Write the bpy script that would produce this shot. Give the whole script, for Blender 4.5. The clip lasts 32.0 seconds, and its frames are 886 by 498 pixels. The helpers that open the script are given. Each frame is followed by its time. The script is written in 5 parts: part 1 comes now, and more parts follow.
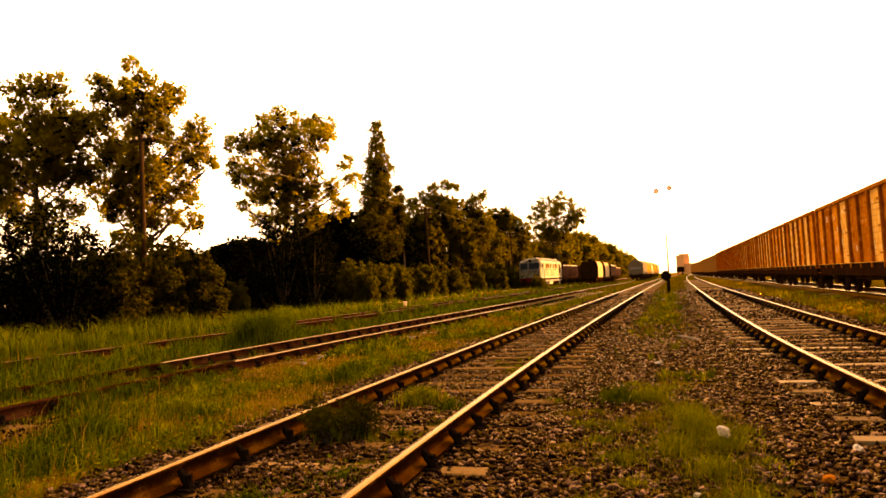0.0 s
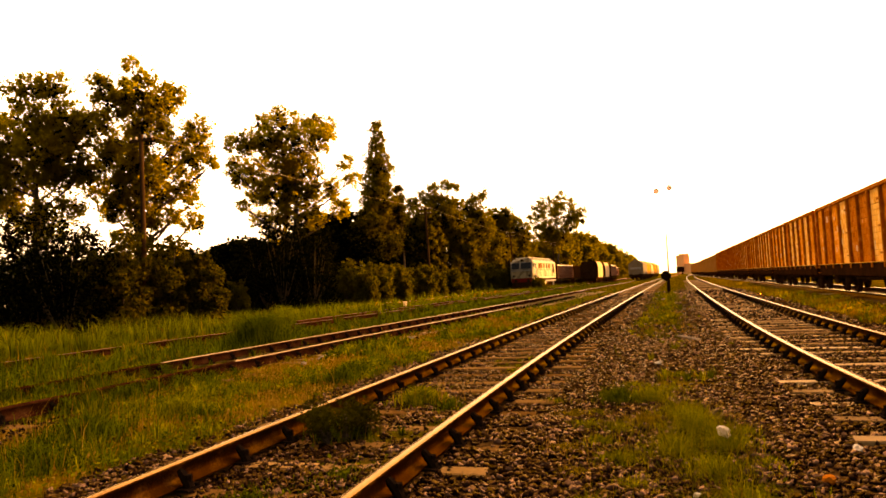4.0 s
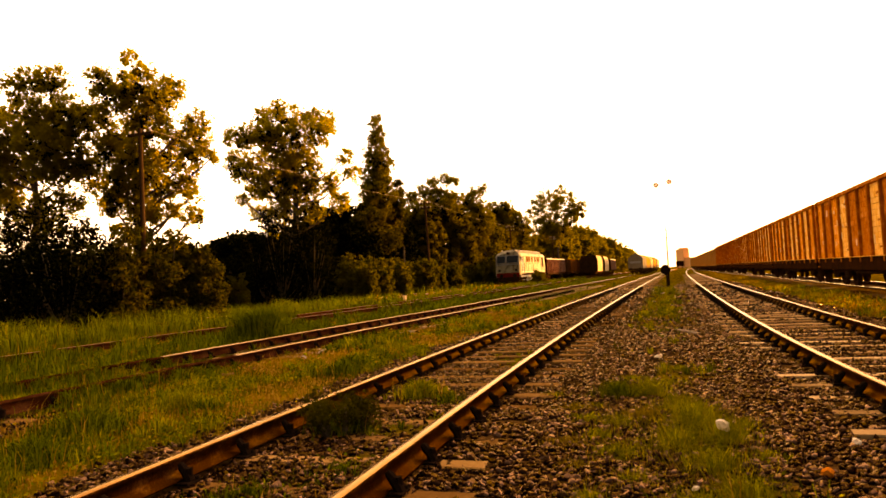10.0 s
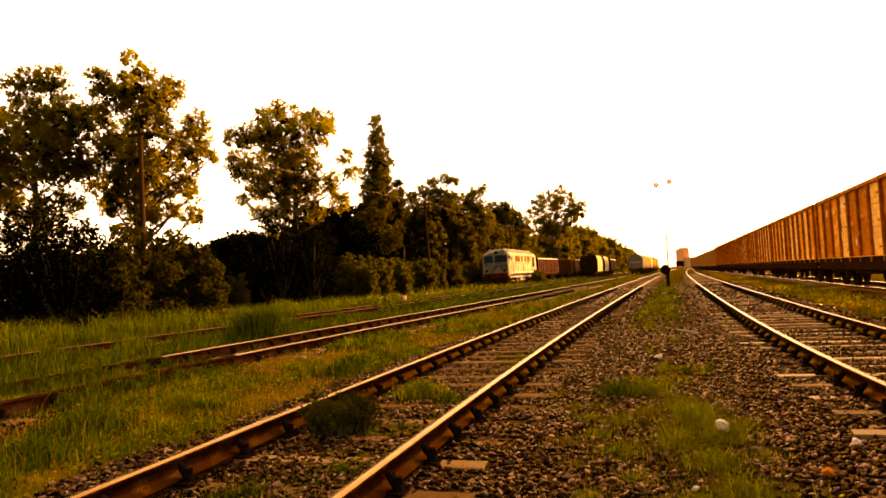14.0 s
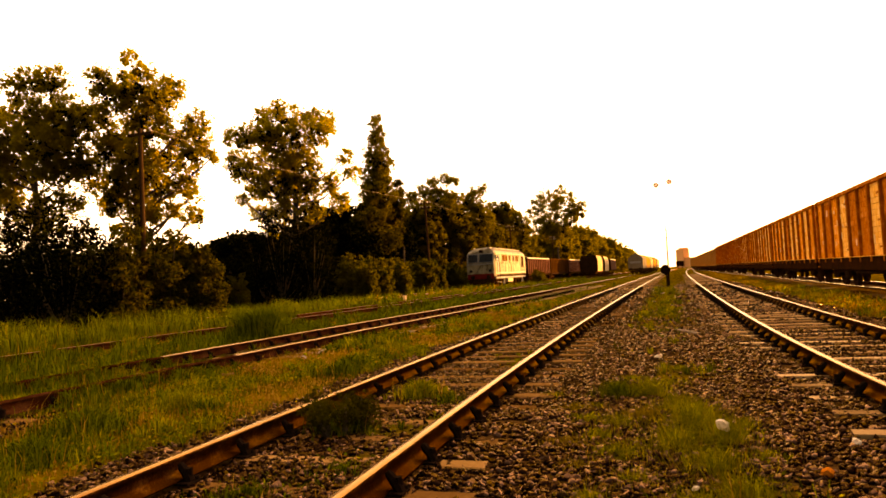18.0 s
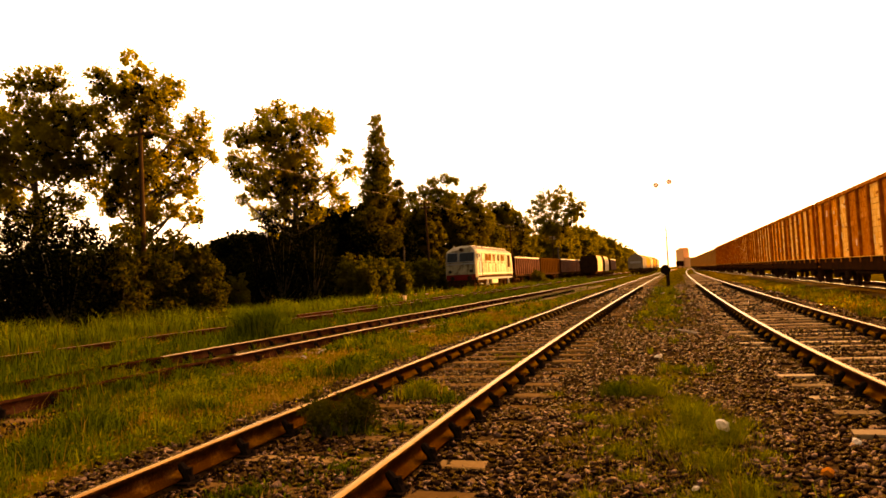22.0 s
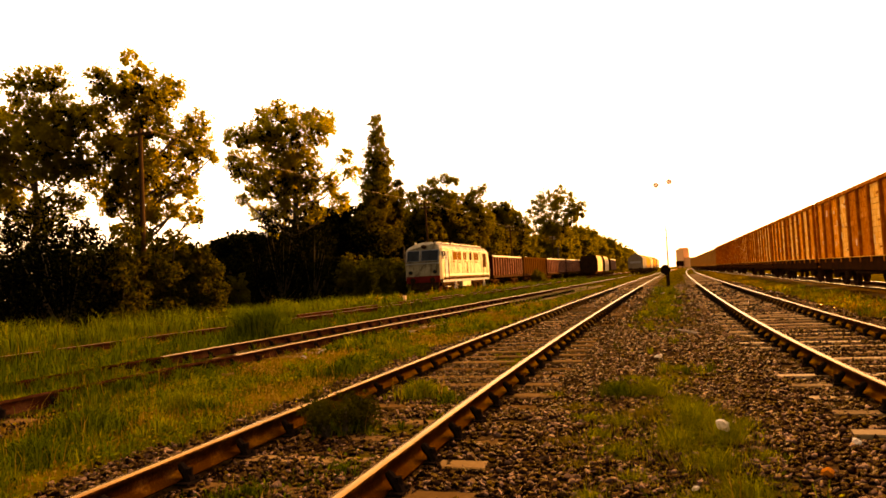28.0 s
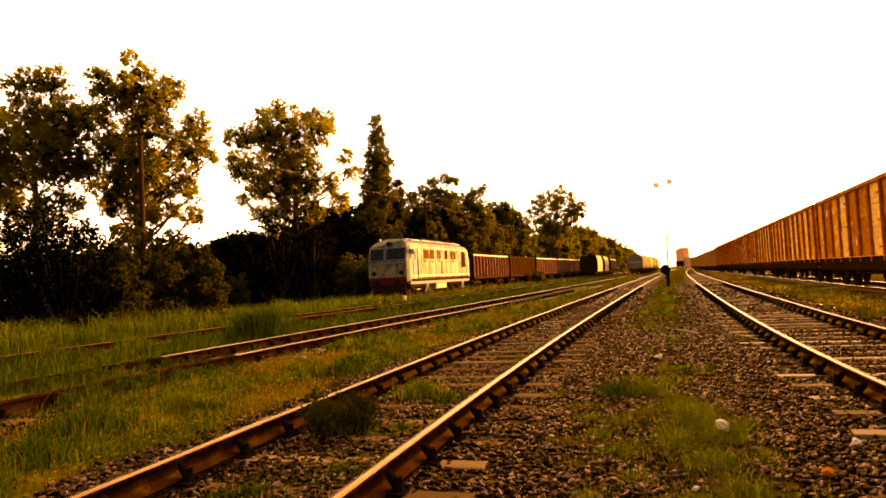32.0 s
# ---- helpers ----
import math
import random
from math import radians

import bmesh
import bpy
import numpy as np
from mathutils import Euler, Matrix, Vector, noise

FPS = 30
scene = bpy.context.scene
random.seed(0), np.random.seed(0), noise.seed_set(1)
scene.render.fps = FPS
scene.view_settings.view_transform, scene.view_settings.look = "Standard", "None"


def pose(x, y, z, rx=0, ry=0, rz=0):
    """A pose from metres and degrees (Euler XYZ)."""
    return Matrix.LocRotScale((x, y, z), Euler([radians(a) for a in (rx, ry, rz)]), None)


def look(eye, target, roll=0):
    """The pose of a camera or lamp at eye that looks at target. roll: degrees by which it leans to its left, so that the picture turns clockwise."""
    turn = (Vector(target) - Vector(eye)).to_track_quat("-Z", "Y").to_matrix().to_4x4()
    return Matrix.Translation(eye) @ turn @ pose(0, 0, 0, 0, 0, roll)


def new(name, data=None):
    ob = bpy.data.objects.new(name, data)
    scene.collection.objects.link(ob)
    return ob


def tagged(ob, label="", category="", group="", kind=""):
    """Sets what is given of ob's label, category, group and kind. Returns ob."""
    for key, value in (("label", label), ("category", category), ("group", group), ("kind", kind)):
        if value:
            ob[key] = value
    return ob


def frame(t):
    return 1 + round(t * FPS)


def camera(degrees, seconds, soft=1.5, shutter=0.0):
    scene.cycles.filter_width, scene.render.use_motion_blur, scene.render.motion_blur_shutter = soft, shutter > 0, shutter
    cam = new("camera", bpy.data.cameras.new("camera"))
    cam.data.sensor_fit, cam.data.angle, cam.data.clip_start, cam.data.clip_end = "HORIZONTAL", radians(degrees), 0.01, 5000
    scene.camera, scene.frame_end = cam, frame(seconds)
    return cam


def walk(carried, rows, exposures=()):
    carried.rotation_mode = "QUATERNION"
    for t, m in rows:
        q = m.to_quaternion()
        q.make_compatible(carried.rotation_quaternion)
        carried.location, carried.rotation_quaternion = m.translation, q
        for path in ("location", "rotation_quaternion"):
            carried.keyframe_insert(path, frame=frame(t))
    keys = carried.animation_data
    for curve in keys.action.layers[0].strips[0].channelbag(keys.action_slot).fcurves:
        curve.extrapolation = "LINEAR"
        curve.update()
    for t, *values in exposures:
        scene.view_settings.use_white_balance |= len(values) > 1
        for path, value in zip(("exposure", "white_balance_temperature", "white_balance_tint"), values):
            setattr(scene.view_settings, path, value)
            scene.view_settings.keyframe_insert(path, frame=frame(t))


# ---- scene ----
# The camera: held low over the ballast, nudged down a little once.
cam = camera(65.34, 32.0, soft=1.6)
EYE = (0.0, 0.0, 1.09)


def gaze(pitch):
    yaw = 0.3182
    way = Vector((-math.sin(yaw) * math.cos(pitch), math.cos(yaw) * math.cos(pitch), math.sin(pitch)))
    return look(EYE, Vector(EYE) + 20 * way, -3.097)


walk(cam, [(0.0, gaze(0.0519)), (8.55, gaze(0.0519)), (9.22, gaze(0.0433)), (32.0, gaze(0.0433))],
     exposures=[(0.0, 3.84, 13800, 34), (6.0, 3.82, 13800, 34), (14.0, 3.77, 13800, 34), (32.0, 3.73, 13800, 34)])

# ---------------------------------------------------------------- light
SUN_AZIMUTH, SUN_HEIGHT = 40.0, 6.0     # degrees to the right of the tracks' way, and above the horizon
world = bpy.data.worlds.new("evening_sky")
scene.world = world
world.use_nodes = True
wt = world.node_tree
sky = wt.nodes.new("ShaderNodeTexSky")
sky.sky_type = 'NISHITA'
sky.sun_disc = False
sky.sun_elevation = radians(SUN_HEIGHT)
sky.sun_rotation = radians(SUN_AZIMUTH)
sky.air_density, sky.dust_density, sky.ozone_density = 1.0, 1.5, 1.0
wt.nodes["Background"].inputs["Strength"].default_value = 0.06
haze = wt.nodes.new("ShaderNodeMix")        # bright evening haze over the whole sky
haze.data_type, haze.blend_type = 'RGBA', 'ADD'
haze.inputs["Factor"].default_value = 1.0
clear = wt.nodes.new("ShaderNodeVectorMath")    # little of the clear sky comes through
clear.operation = 'SCALE'
clear.inputs["Scale"].default_value = 0.28
wt.links.new(sky.outputs[0], clear.inputs[0])
wt.links.new(clear.outputs[0], haze.inputs["A"])
# the haze is thick round the low sun and thins out behind the camera and overhead
ray = wt.nodes.new("ShaderNodeTexCoord")
towards = wt.nodes.new("ShaderNodeVectorMath")
towards.operation = 'DOT_PRODUCT'
towards.inputs[1].default_value = (math.sin(radians(SUN_AZIMUTH - 40)), math.cos(radians(SUN_AZIMUTH - 40)), 0.1)
wt.links.new(ray.outputs["Generated"], towards.inputs[0])
thick = wt.nodes.new("ShaderNodeMapRange")
thick.interpolation_type = 'SMOOTHSTEP'
for k, v in (("From Min", -0.2), ("From Max", 0.55), ("To Min", 0.02), ("To Max", 1.0)):
    thick.inputs[k].default_value = v
wt.links.new(towards.outputs["Value"], thick.inputs["Value"])
veil = wt.nodes.new("ShaderNodeMix")
veil.data_type = 'RGBA'
veil.inputs["A"].default_value = (0, 0, 0, 1)
level = wt.nodes.new("ShaderNodeSeparateXYZ")
wt.links.new(ray.outputs["Generated"], level.inputs[0])
warm = wt.nodes.new("ShaderNodeValToRGB")       # the haze is yellow along the horizon
warm.color_ramp.elements[0].position, warm.color_ramp.elements[0].color = 0.0, (4.8, 3.75, 2.35, 1)
warm.color_ramp.elements[1].position, warm.color_ramp.elements[1].color = 0.16, (4.7, 4.35, 4.1, 1)
wt.links.new(level.outputs[2], warm.inputs[0])
wt.links.new(warm.outputs[0], veil.inputs["B"])
wt.links.new(thick.outputs[0], veil.inputs["Factor"])
wt.links.new(veil.outputs["Result"], haze.inputs["B"])
wt.links.new(haze.outputs["Result"], wt.nodes["Background"].inputs["Color"])
sun = new("sun", bpy.data.lights.new("sun", 'SUN'))
sun.data.energy, sun.data.angle, sun.data.color = 1.25, radians(1.5), (1.0, 0.62, 0.22)
sun_way = Vector((math.sin(radians(SUN_AZIMUTH)) * math.cos(radians(SUN_HEIGHT)),
                  math.cos(radians(SUN_AZIMUTH)) * math.cos(radians(SUN_HEIGHT)), math.sin(radians(SUN_HEIGHT))))
sun.matrix_world = look(sun_way * 300, (0, 0, 0))


# ---------------------------------------------------------------- materials
def material(name, colours, scale=3.0, rough=0.8, metal=0.0, bump=0.3, fine=40.0, island=0.0, translucent=0.0, stops=None,
             streak=1.0, spec=0.0, object_random=0.0, lit_through=None, edge=None):
    """A surface whose colour runs through colours by coarse and fine noise, and by piece where island is set."""
    m = bpy.data.materials.new(name)
    m.use_nodes = True
    t = m.node_tree
    n, link = t.nodes, t.links.new
    b = n["Principled BSDF"]
    co = n.new("ShaderNodeTexCoord")
    mp = n.new("ShaderNodeMapping")
    mp.inputs["Scale"].default_value = (1, 1, 1 / streak)
    link(co.outputs["Object"], mp.inputs["Vector"])
    if object_random:       # each piece shows another stretch of the pattern
        who = n.new("ShaderNodeObjectInfo")
        far = n.new("ShaderNodeMath")
        far.operation = 'MULTIPLY'
        far.inputs[1].default_value = 53.0
        link(who.outputs["Random"], far.inputs[0])
        link(far.outputs[0], mp.inputs["Location"])
    coarse = n.new("ShaderNodeTexNoise")
    coarse.inputs["Scale"].default_value = scale
    coarse.inputs["Detail"].default_value = 5
    link(mp.outputs[0], coarse.inputs["Vector"])
    grain = n.new("ShaderNodeTexNoise")
    grain.inputs["Scale"].default_value = fine
    grain.inputs["Detail"].default_value = 3
    link(mp.outputs[0], grain.inputs["Vector"])
    mix = n.new("ShaderNodeMath")
    mix.operation = 'MULTIPLY_ADD'
    mix.inputs[1].default_value = 0.35
    link(grain.outputs["Fac"], mix.inputs[0])
    half = n.new("ShaderNodeMath")
    half.operation = 'MULTIPLY'
    half.inputs[1].default_value = 0.65
    link(coarse.outputs["Fac"], half.inputs[0])
    link(half.outputs[0], mix.inputs[2])
    value = mix.outputs[0]
    if island or object_random:
        rnd = n.new("ShaderNodeNewGeometry") if island else n.new("ShaderNodeObjectInfo")
        share = island or object_random
        a = n.new("ShaderNodeMath")
        a.operation = 'MULTIPLY'
        a.inputs[1].default_value = share
        link(rnd.outputs["Random Per Island" if island else "Random"], a.inputs[0])
        c = n.new("ShaderNodeMath")
        c.operation = 'MULTIPLY_ADD'
        c.inputs[1].default_value = 1 - share
        link(value, c.inputs[0])
        link(a.outputs[0], c.inputs[2])
        value = c.outputs[0]
    ramp = n.new("ShaderNodeValToRGB")
    lo, hi = (0.05, 0.95) if island or object_random else (0.32, 0.68)
    e = ramp.color_ramp.elements
    while len(e) < len(colours):
        e.new(0.5)
    for i, c in enumerate(colours):
        e[i].position = stops[i] if stops else lo + (hi - lo) * i / (len(colours) - 1)
        e[i].color = (*c, 1)
    link(value, ramp.inputs[0])
    link(ramp.outputs[0], b.inputs["Base Color"])
    b.inputs["Roughness"].default_value = rough
    b.inputs["Metallic"].default_value = metal
    b.inputs["Specular IOR Level"].default_value = spec
    if edge:
        b.inputs["Specular Tint"].default_value = (*edge, 1)
    if bump:
        bp = n.new("ShaderNodeBump")
        bp.inputs["Strength"].default_value = bump
        bp.inputs["Distance"].default_value = 0.02
        link(mix.outputs[0], bp.inputs["Height"])
        link(bp.outputs[0], b.inputs["Normal"])
    if translucent:
        tr = n.new("ShaderNodeBsdfTranslucent")
        if lit_through:
            tr.inputs["Color"].default_value = (*lit_through, 1)
        else:
            link(ramp.outputs[0], tr.inputs["Color"])
        ms = n.new("ShaderNodeMixShader")
        ms.inputs[0].default_value = translucent
        link(b.outputs[0], ms.inputs[1])
        link(tr.outputs[0], ms.inputs[2])
        link(ms.outputs[0], n["Material Output"].inputs["Surface"])
    return m


RAIL_TOP = material("rail_tread", [(0.10, 0.04, 0.010), (0.24, 0.115, 0.035)], 2, 0.25, 0.95, 0.06, spec=0.5, edge=(0.97, 0.82, 0.6))
DULL_TOP = material("dull_rail_tread", [(0.07, 0.026, 0.010), (0.17, 0.075, 0.033)], 3, 0.45, 0.7, 0.1, spec=0.3, edge=(0.8, 0.5, 0.3))
RAIL_BRIGHT = material("bright_rail_tread", [(0.72, 0.58, 0.40), (0.88, 0.76, 0.58)], 2, 0.06, 1.0, 0.0, spec=0.5, edge=(1.0, 0.9, 0.75))
RAIL_RUST = material("rail_rust", [(0.009, 0.0024, 0.0005), (0.026, 0.007, 0.0012), (0.17, 0.066, 0.016)], 5, 0.4, 0.4, 0.4, 60, spec=0.0, edge=(0.95, 0.62, 0.28), stops=[0.3, 0.52, 0.8])
OLD_TOP = material("old_rail_tread", [(0.18, 0.09, 0.04), (0.36, 0.215, 0.115)], 3, 0.32, 0.9, 0.1, spec=0.4, edge=(0.95, 0.74, 0.5))
OLD_RAIL = material("old_rail_rust", [(0.013, 0.0035, 0.001), (0.036, 0.010, 0.003), (0.09, 0.03, 0.011)], 4, 0.7, 0.0, 0.4, 60)
IRON = material("dark_iron", [(0.005, 0.003, 0.002), (0.018, 0.009, 0.005)], 8, 0.7, 0.0, 0.3)
LOOSE_STONE = material("loose_stone", [(0.005, 0.002, 0.0009), (0.028, 0.0115, 0.0058), (0.21, 0.107, 0.062), (0.92, 0.67, 0.46)], 20, 0.22, 0.6, 0.0, 80, object_random=0.7, stops=[0.14, 0.66, 0.92, 0.99], spec=0.0, edge=(1.0, 0.75, 0.5))
SLEEPER = material("weathered_sleeper", [(0.03, 0.012, 0.003), (0.10, 0.042, 0.010), (0.21, 0.10, 0.03), (0.45, 0.25, 0.09)], 2.2, 0.8, 0, 0.6, 30, object_random=0.4)
PALE_SLEEPER = material("bleached_sleeper", [(0.06, 0.027, 0.009), (0.22, 0.115, 0.042), (0.44, 0.26, 0.115), (0.70, 0.48, 0.27)], 2.2, 0.8, 0, 0.6, 30, object_random=0.4)
STONE = material("ballast_stone", [(0.005, 0.002, 0.0009), (0.028, 0.0115, 0.0058), (0.21, 0.107, 0.062), (0.92, 0.67, 0.46)], 6, 0.2, 0.6, 0.0, 60, island=0.75, stops=[0.16, 0.68, 0.92, 0.99], spec=0.0, edge=(1.0, 0.75, 0.5))
GRASS = material("grass_blade", [(0.008, 0.012, 0.0004), (0.035, 0.045, 0.0008), (0.112, 0.134, 0.0015), (0.24, 0.175, 0.004)], 1.3, 0.7, 0, 0, 9, island=0.62, translucent=0.5, stops=[0.14, 0.42, 0.72, 0.94], spec=0.0)
DRY = material("dry_grass_blade", [(0.09, 0.038, 0.004), (0.22, 0.105, 0.012), (0.42, 0.23, 0.04)], 0.5, 0.7, 0, 0, 3, island=0.6, translucent=0.5)
LEAF = material("tree_leaf", [(0.0015, 0.0015, 0.0002), (0.008, 0.008, 0.0003), (0.036, 0.031, 0.002)], 0.3, 0.6, 0, 0, 2, island=0.65, translucent=0.5, spec=0.0, lit_through=(0.38, 0.28, 0.009))
# near-black: shade inside crowns and below the trees is put into this colour
SHADED_LEAF = material("shaded_leaf", [(0.0008, 0.0009, 0.0001), (0.0024, 0.0026, 0.0002), (0.018, 0.017, 0.001)], 0.5, 0.6, 0, 0, 3, island=0.7, translucent=0.2, spec=0.0)
HEDGE = material("hedge_leaf", [(0.002, 0.002, 0.0002), (0.010, 0.0105, 0.0004), (0.055, 0.05, 0.003)], 0.5, 0.6, 0, 0, 3, island=0.65, translucent=0.35, spec=0.0, lit_through=(0.06, 0.048, 0.002))
SHRUB = material("shrub_leaf", [(0.003, 0.003, 0.0002), (0.014, 0.015, 0.0006), (0.065, 0.064, 0.004)], 0.5, 0.6, 0, 0, 3, island=0.6, translucent=0.4, spec=0.0, lit_through=(0.085, 0.07, 0.003))
# lifted, even olive: haze over the row of trees is put into it
ROW_LEAF = material("hazy_row_leaf", [(0.04, 0.032, 0.002), (0.07, 0.056, 0.003), (0.11, 0.086, 0.004)], 0.3, 0.6, 0, 0, 2, island=0.6, translucent=0.4, spec=0.0, lit_through=(0.13, 0.10, 0.004))
CLUMP = material("lush_grass_blade", [(0.02, 0.024, 0.0006), (0.085, 0.09, 0.001), (0.20, 0.178, 0.002), (0.34, 0.24, 0.012)], 3, 0.7, 0, 0, 12, island=0.75, translucent=0.65, spec=0.0)
BARK = material("bark", [(0.03, 0.022, 0.015), (0.08, 0.06, 0.04)], 3, 0.9, 0, 0.6, 25, streak=4)
POLE_WOOD = material("creosoted_pole", [(0.022, 0.011, 0.005), (0.055, 0.028, 0.012)], 2, 0.85, 0, 0.5, 30, streak=8)
CREAM = material("cream_loco_paint", [(0.07, 0.04, 0.014), (0.25, 0.20, 0.12), (0.33, 0.275, 0.175)], 2.4, 0.5, 0, 0.08, 24, stops=[0.38, 0.48, 0.60], streak=4, spec=0.04)
GREY_ROOF = material("grey_roof_paint", [(0.14, 0.115, 0.08), (0.24, 0.20, 0.15)], 1.5, 0.6, 0, 0.1, 20)
RED = material("red_skirt_paint", [(0.09, 0.008, 0.006), (0.20, 0.018, 0.012)], 2, 0.5, 0, 0.1, 20)
STRIPE = material("blue_grey_stripe", [(0.20, 0.20, 0.20), (0.32, 0.31, 0.30)], 2, 0.5, 0, 0.1)
SOOT = material("sooty_underframe", [(0.012, 0.006, 0.003), (0.05, 0.022, 0.009)], 4, 0.85, 0, 0.3)
PALE = material("pale_grey_paint", [(0.40, 0.34, 0.25), (0.62, 0.54, 0.42)], 3, 0.6, 0, 0.1)
OXIDE = material("red_oxide_wagon", [(0.010, 0.002, 0.0008), (0.022, 0.0048, 0.0018), (0.045, 0.011, 0.0045)], 1.3, 0.7, 0, 0.2, 25, streak=4, object_random=0.15)
# lighter oxide: sunlight on the rib edges is put into the colour
RIB = material("sunlit_oxide_rib", [(0.20, 0.08, 0.05), (0.46, 0.24, 0.16)], 3, 0.7, 0, 0.2, 25)
OCHRE = material("faded_ochre_wagon", [(0.03, 0.011, 0.0025), (0.056, 0.022, 0.005)], 1.3, 0.7, 0, 0.2, 25, streak=4)
# Plank tones, picked per bay; orange glare on the wagons is put into them.
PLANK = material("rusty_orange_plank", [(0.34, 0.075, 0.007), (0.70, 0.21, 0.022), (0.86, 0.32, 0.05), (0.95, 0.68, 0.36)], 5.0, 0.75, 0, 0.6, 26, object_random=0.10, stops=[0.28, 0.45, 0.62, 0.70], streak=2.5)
PLANK_LIGHT = material("light_orange_plank", [(0.55, 0.17, 0.02), (0.84, 0.36, 0.06), (0.92, 0.50, 0.13), (0.95, 0.75, 0.42)], 5.0, 0.75, 0, 0.6, 26, object_random=0.10, stops=[0.28, 0.45, 0.6, 0.70], streak=2.5)
PLANK_BROWN = material("dark_brown_plank", [(0.18, 0.035, 0.004), (0.42, 0.10, 0.010), (0.60, 0.19, 0.03), (0.9, 0.6, 0.3)], 5.0, 0.75, 0, 0.6, 26, object_random=0.10, stops=[0.28, 0.45, 0.64, 0.74], streak=2.5)
SILL = material("rust_brown_sill", [(0.010, 0.004, 0.0015), (0.034, 0.011, 0.003)], 2, 0.8, 0, 0.3, 30)
POST_RUST = material("rusty_post", [(0.22, 0.05, 0.006), (0.42, 0.115, 0.016), (0.70, 0.30, 0.08)], 3, 0.75, 0, 0.3, 30, stops=[0.32, 0.55, 0.75])
PALE_BOARD = material("pale_yellow_board", [(0.62, 0.38, 0.14), (0.82, 0.56, 0.26), (0.88, 0.68, 0.40)], 2.0, 0.7, 0, 0.2, 25, streak=4)
OCHRE_VAN = material("sunlit_orange_van", [(0.30, 0.13, 0.03), (0.46, 0.22, 0.06)], 1.3, 0.7, 0, 0.2, 25)
SCREEN = material("ochre_window_screen", [(0.045, 0.018, 0.005), (0.13, 0.055, 0.013)], 3, 0.5, 0, 0.1)
GREYVAN = material("grey_van_paint", [(0.14, 0.11, 0.075), (0.21, 0.17, 0.12)], 1.5, 0.6, 0, 0.1, 20)
TAN = material("tan_hopper_paint", [(0.36, 0.24, 0.13), (0.52, 0.38, 0.22)], 1.5, 0.6, 0, 0.1, 20)
WHITE = material("white_litter", [(0.70, 0.56, 0.40), (0.88, 0.75, 0.58)], 20, 0.6, 0, 0.2, translucent=0.45)
CONCRETE = material("pale_concrete", [(0.16, 0.11, 0.07), (0.30, 0.22, 0.15)], 6, 0.9, 0, 0.4)
# the haze's peach tone is put into the far mill's walls
BUILD = material("hazy_plaster", [(0.80, 0.36, 0.15), (0.88, 0.42, 0.19)], 0.1, 0.9, 0, 0)
GLOBE = material("milky_lamp_globe", [(0.64, 0.55, 0.52), (0.70, 0.61, 0.58)], 4, 0.3, 0, 0, translucent=0.7)
STRAW = material("lightened_grass_blade", [(0.06, 0.04, 0.002), (0.17, 0.108, 0.004), (0.34, 0.205, 0.015)], 2, 0.7, 0, 0, 10, island=0.6, translucent=0.35)
WIRE = material("line_wire", [(0.20, 0.15, 0.10), (0.30, 0.24, 0.16)], 4, 0.6, 0, 0)

GLASS = bpy.data.materials.new("window_glass")
GLASS.use_nodes = True
_b = GLASS.node_tree.nodes["Principled BSDF"]
_b.inputs["Base Color"].default_value = (0.02, 0.022, 0.024, 1)
_b.inputs["Roughness"].default_value = 0.2
_b.inputs["Specular IOR Level"].default_value = 0.06


# ---------------------------------------------------------------- mesh helpers
def mesh_of(bm, name, mat, smooth=False):
    bmesh.ops.recalc_face_normals(bm, faces=bm.faces)
    me = bpy.data.meshes.new(name)
    bm.to_mesh(me)
    bm.free()
    me.materials.append(mat)
    if smooth:
        me.polygons.foreach_set("use_smooth", [True] * len(me.polygons))
    return me


def part(name, bm, mat, parent=None, label="", at=None, smooth=False):
    """Links a bmesh (or a ready mesh) as one object under parent."""
    me = bm if isinstance(bm, bpy.types.Mesh) else mesh_of(bm, name, mat, smooth)
    ob = new(name, me)
    if parent:
        ob.parent = parent
    if at is not None:
        ob.matrix_basis = at
    if label:
        ob["label"] = label
    return ob


def empty(name, m, label, category, group="", kind=""):
    ob = new(name)
    ob.empty_display_size = 0.2
    ob.matrix_basis = m
    return tagged(ob, label, category, group, kind)


def box(bm, x0, x1, y0, y1, z0, z1, bevel=0.0):
    r = bmesh.ops.create_cube(bm, size=1)
    bmesh.ops.transform(bm, verts=r["verts"], matrix=Matrix.LocRotScale(
        ((x0 + x1) / 2, (y0 + y1) / 2, (z0 + z1) / 2), None, (x1 - x0, y1 - y0, z1 - z0)))
    if bevel:
        edges = list({e for v in r["verts"] for e in v.link_edges})
        bmesh.ops.bevel(bm, geom=edges, offset=bevel, segments=1, affect='EDGES')
    return bm


def boxed(*a, bevel=0.0):
    return box(bmesh.new(), *a, bevel=bevel)


def tube(bm, path, radii, sides=7):
    """A tapered tube along a list of points."""
    rings = []
    for i, p in enumerate(path):
        p = Vector(p)
        d = (Vector(path[min(i + 1, len(path) - 1)]) - Vector(path[max(i - 1, 0)])).normalized()
        s = d.cross(Vector((0.3, 1, 0.2))).normalized()
        u = d.cross(s)
        r = radii[i] if hasattr(radii, "__len__") else radii
        rings.append([bm.verts.new(p + (s * math.cos(a) + u * math.sin(a)) * r)
                      for a in (2 * math.pi * k / sides for k in range(sides))])
    for a, b in zip(rings, rings[1:]):
        for k in range(sides):
            bm.faces.new((a[k], a[(k + 1) % sides], b[(k + 1) % sides], b[k]))
    bm.faces.new(rings[0])
    bm.faces.new(rings[-1])
    return bm


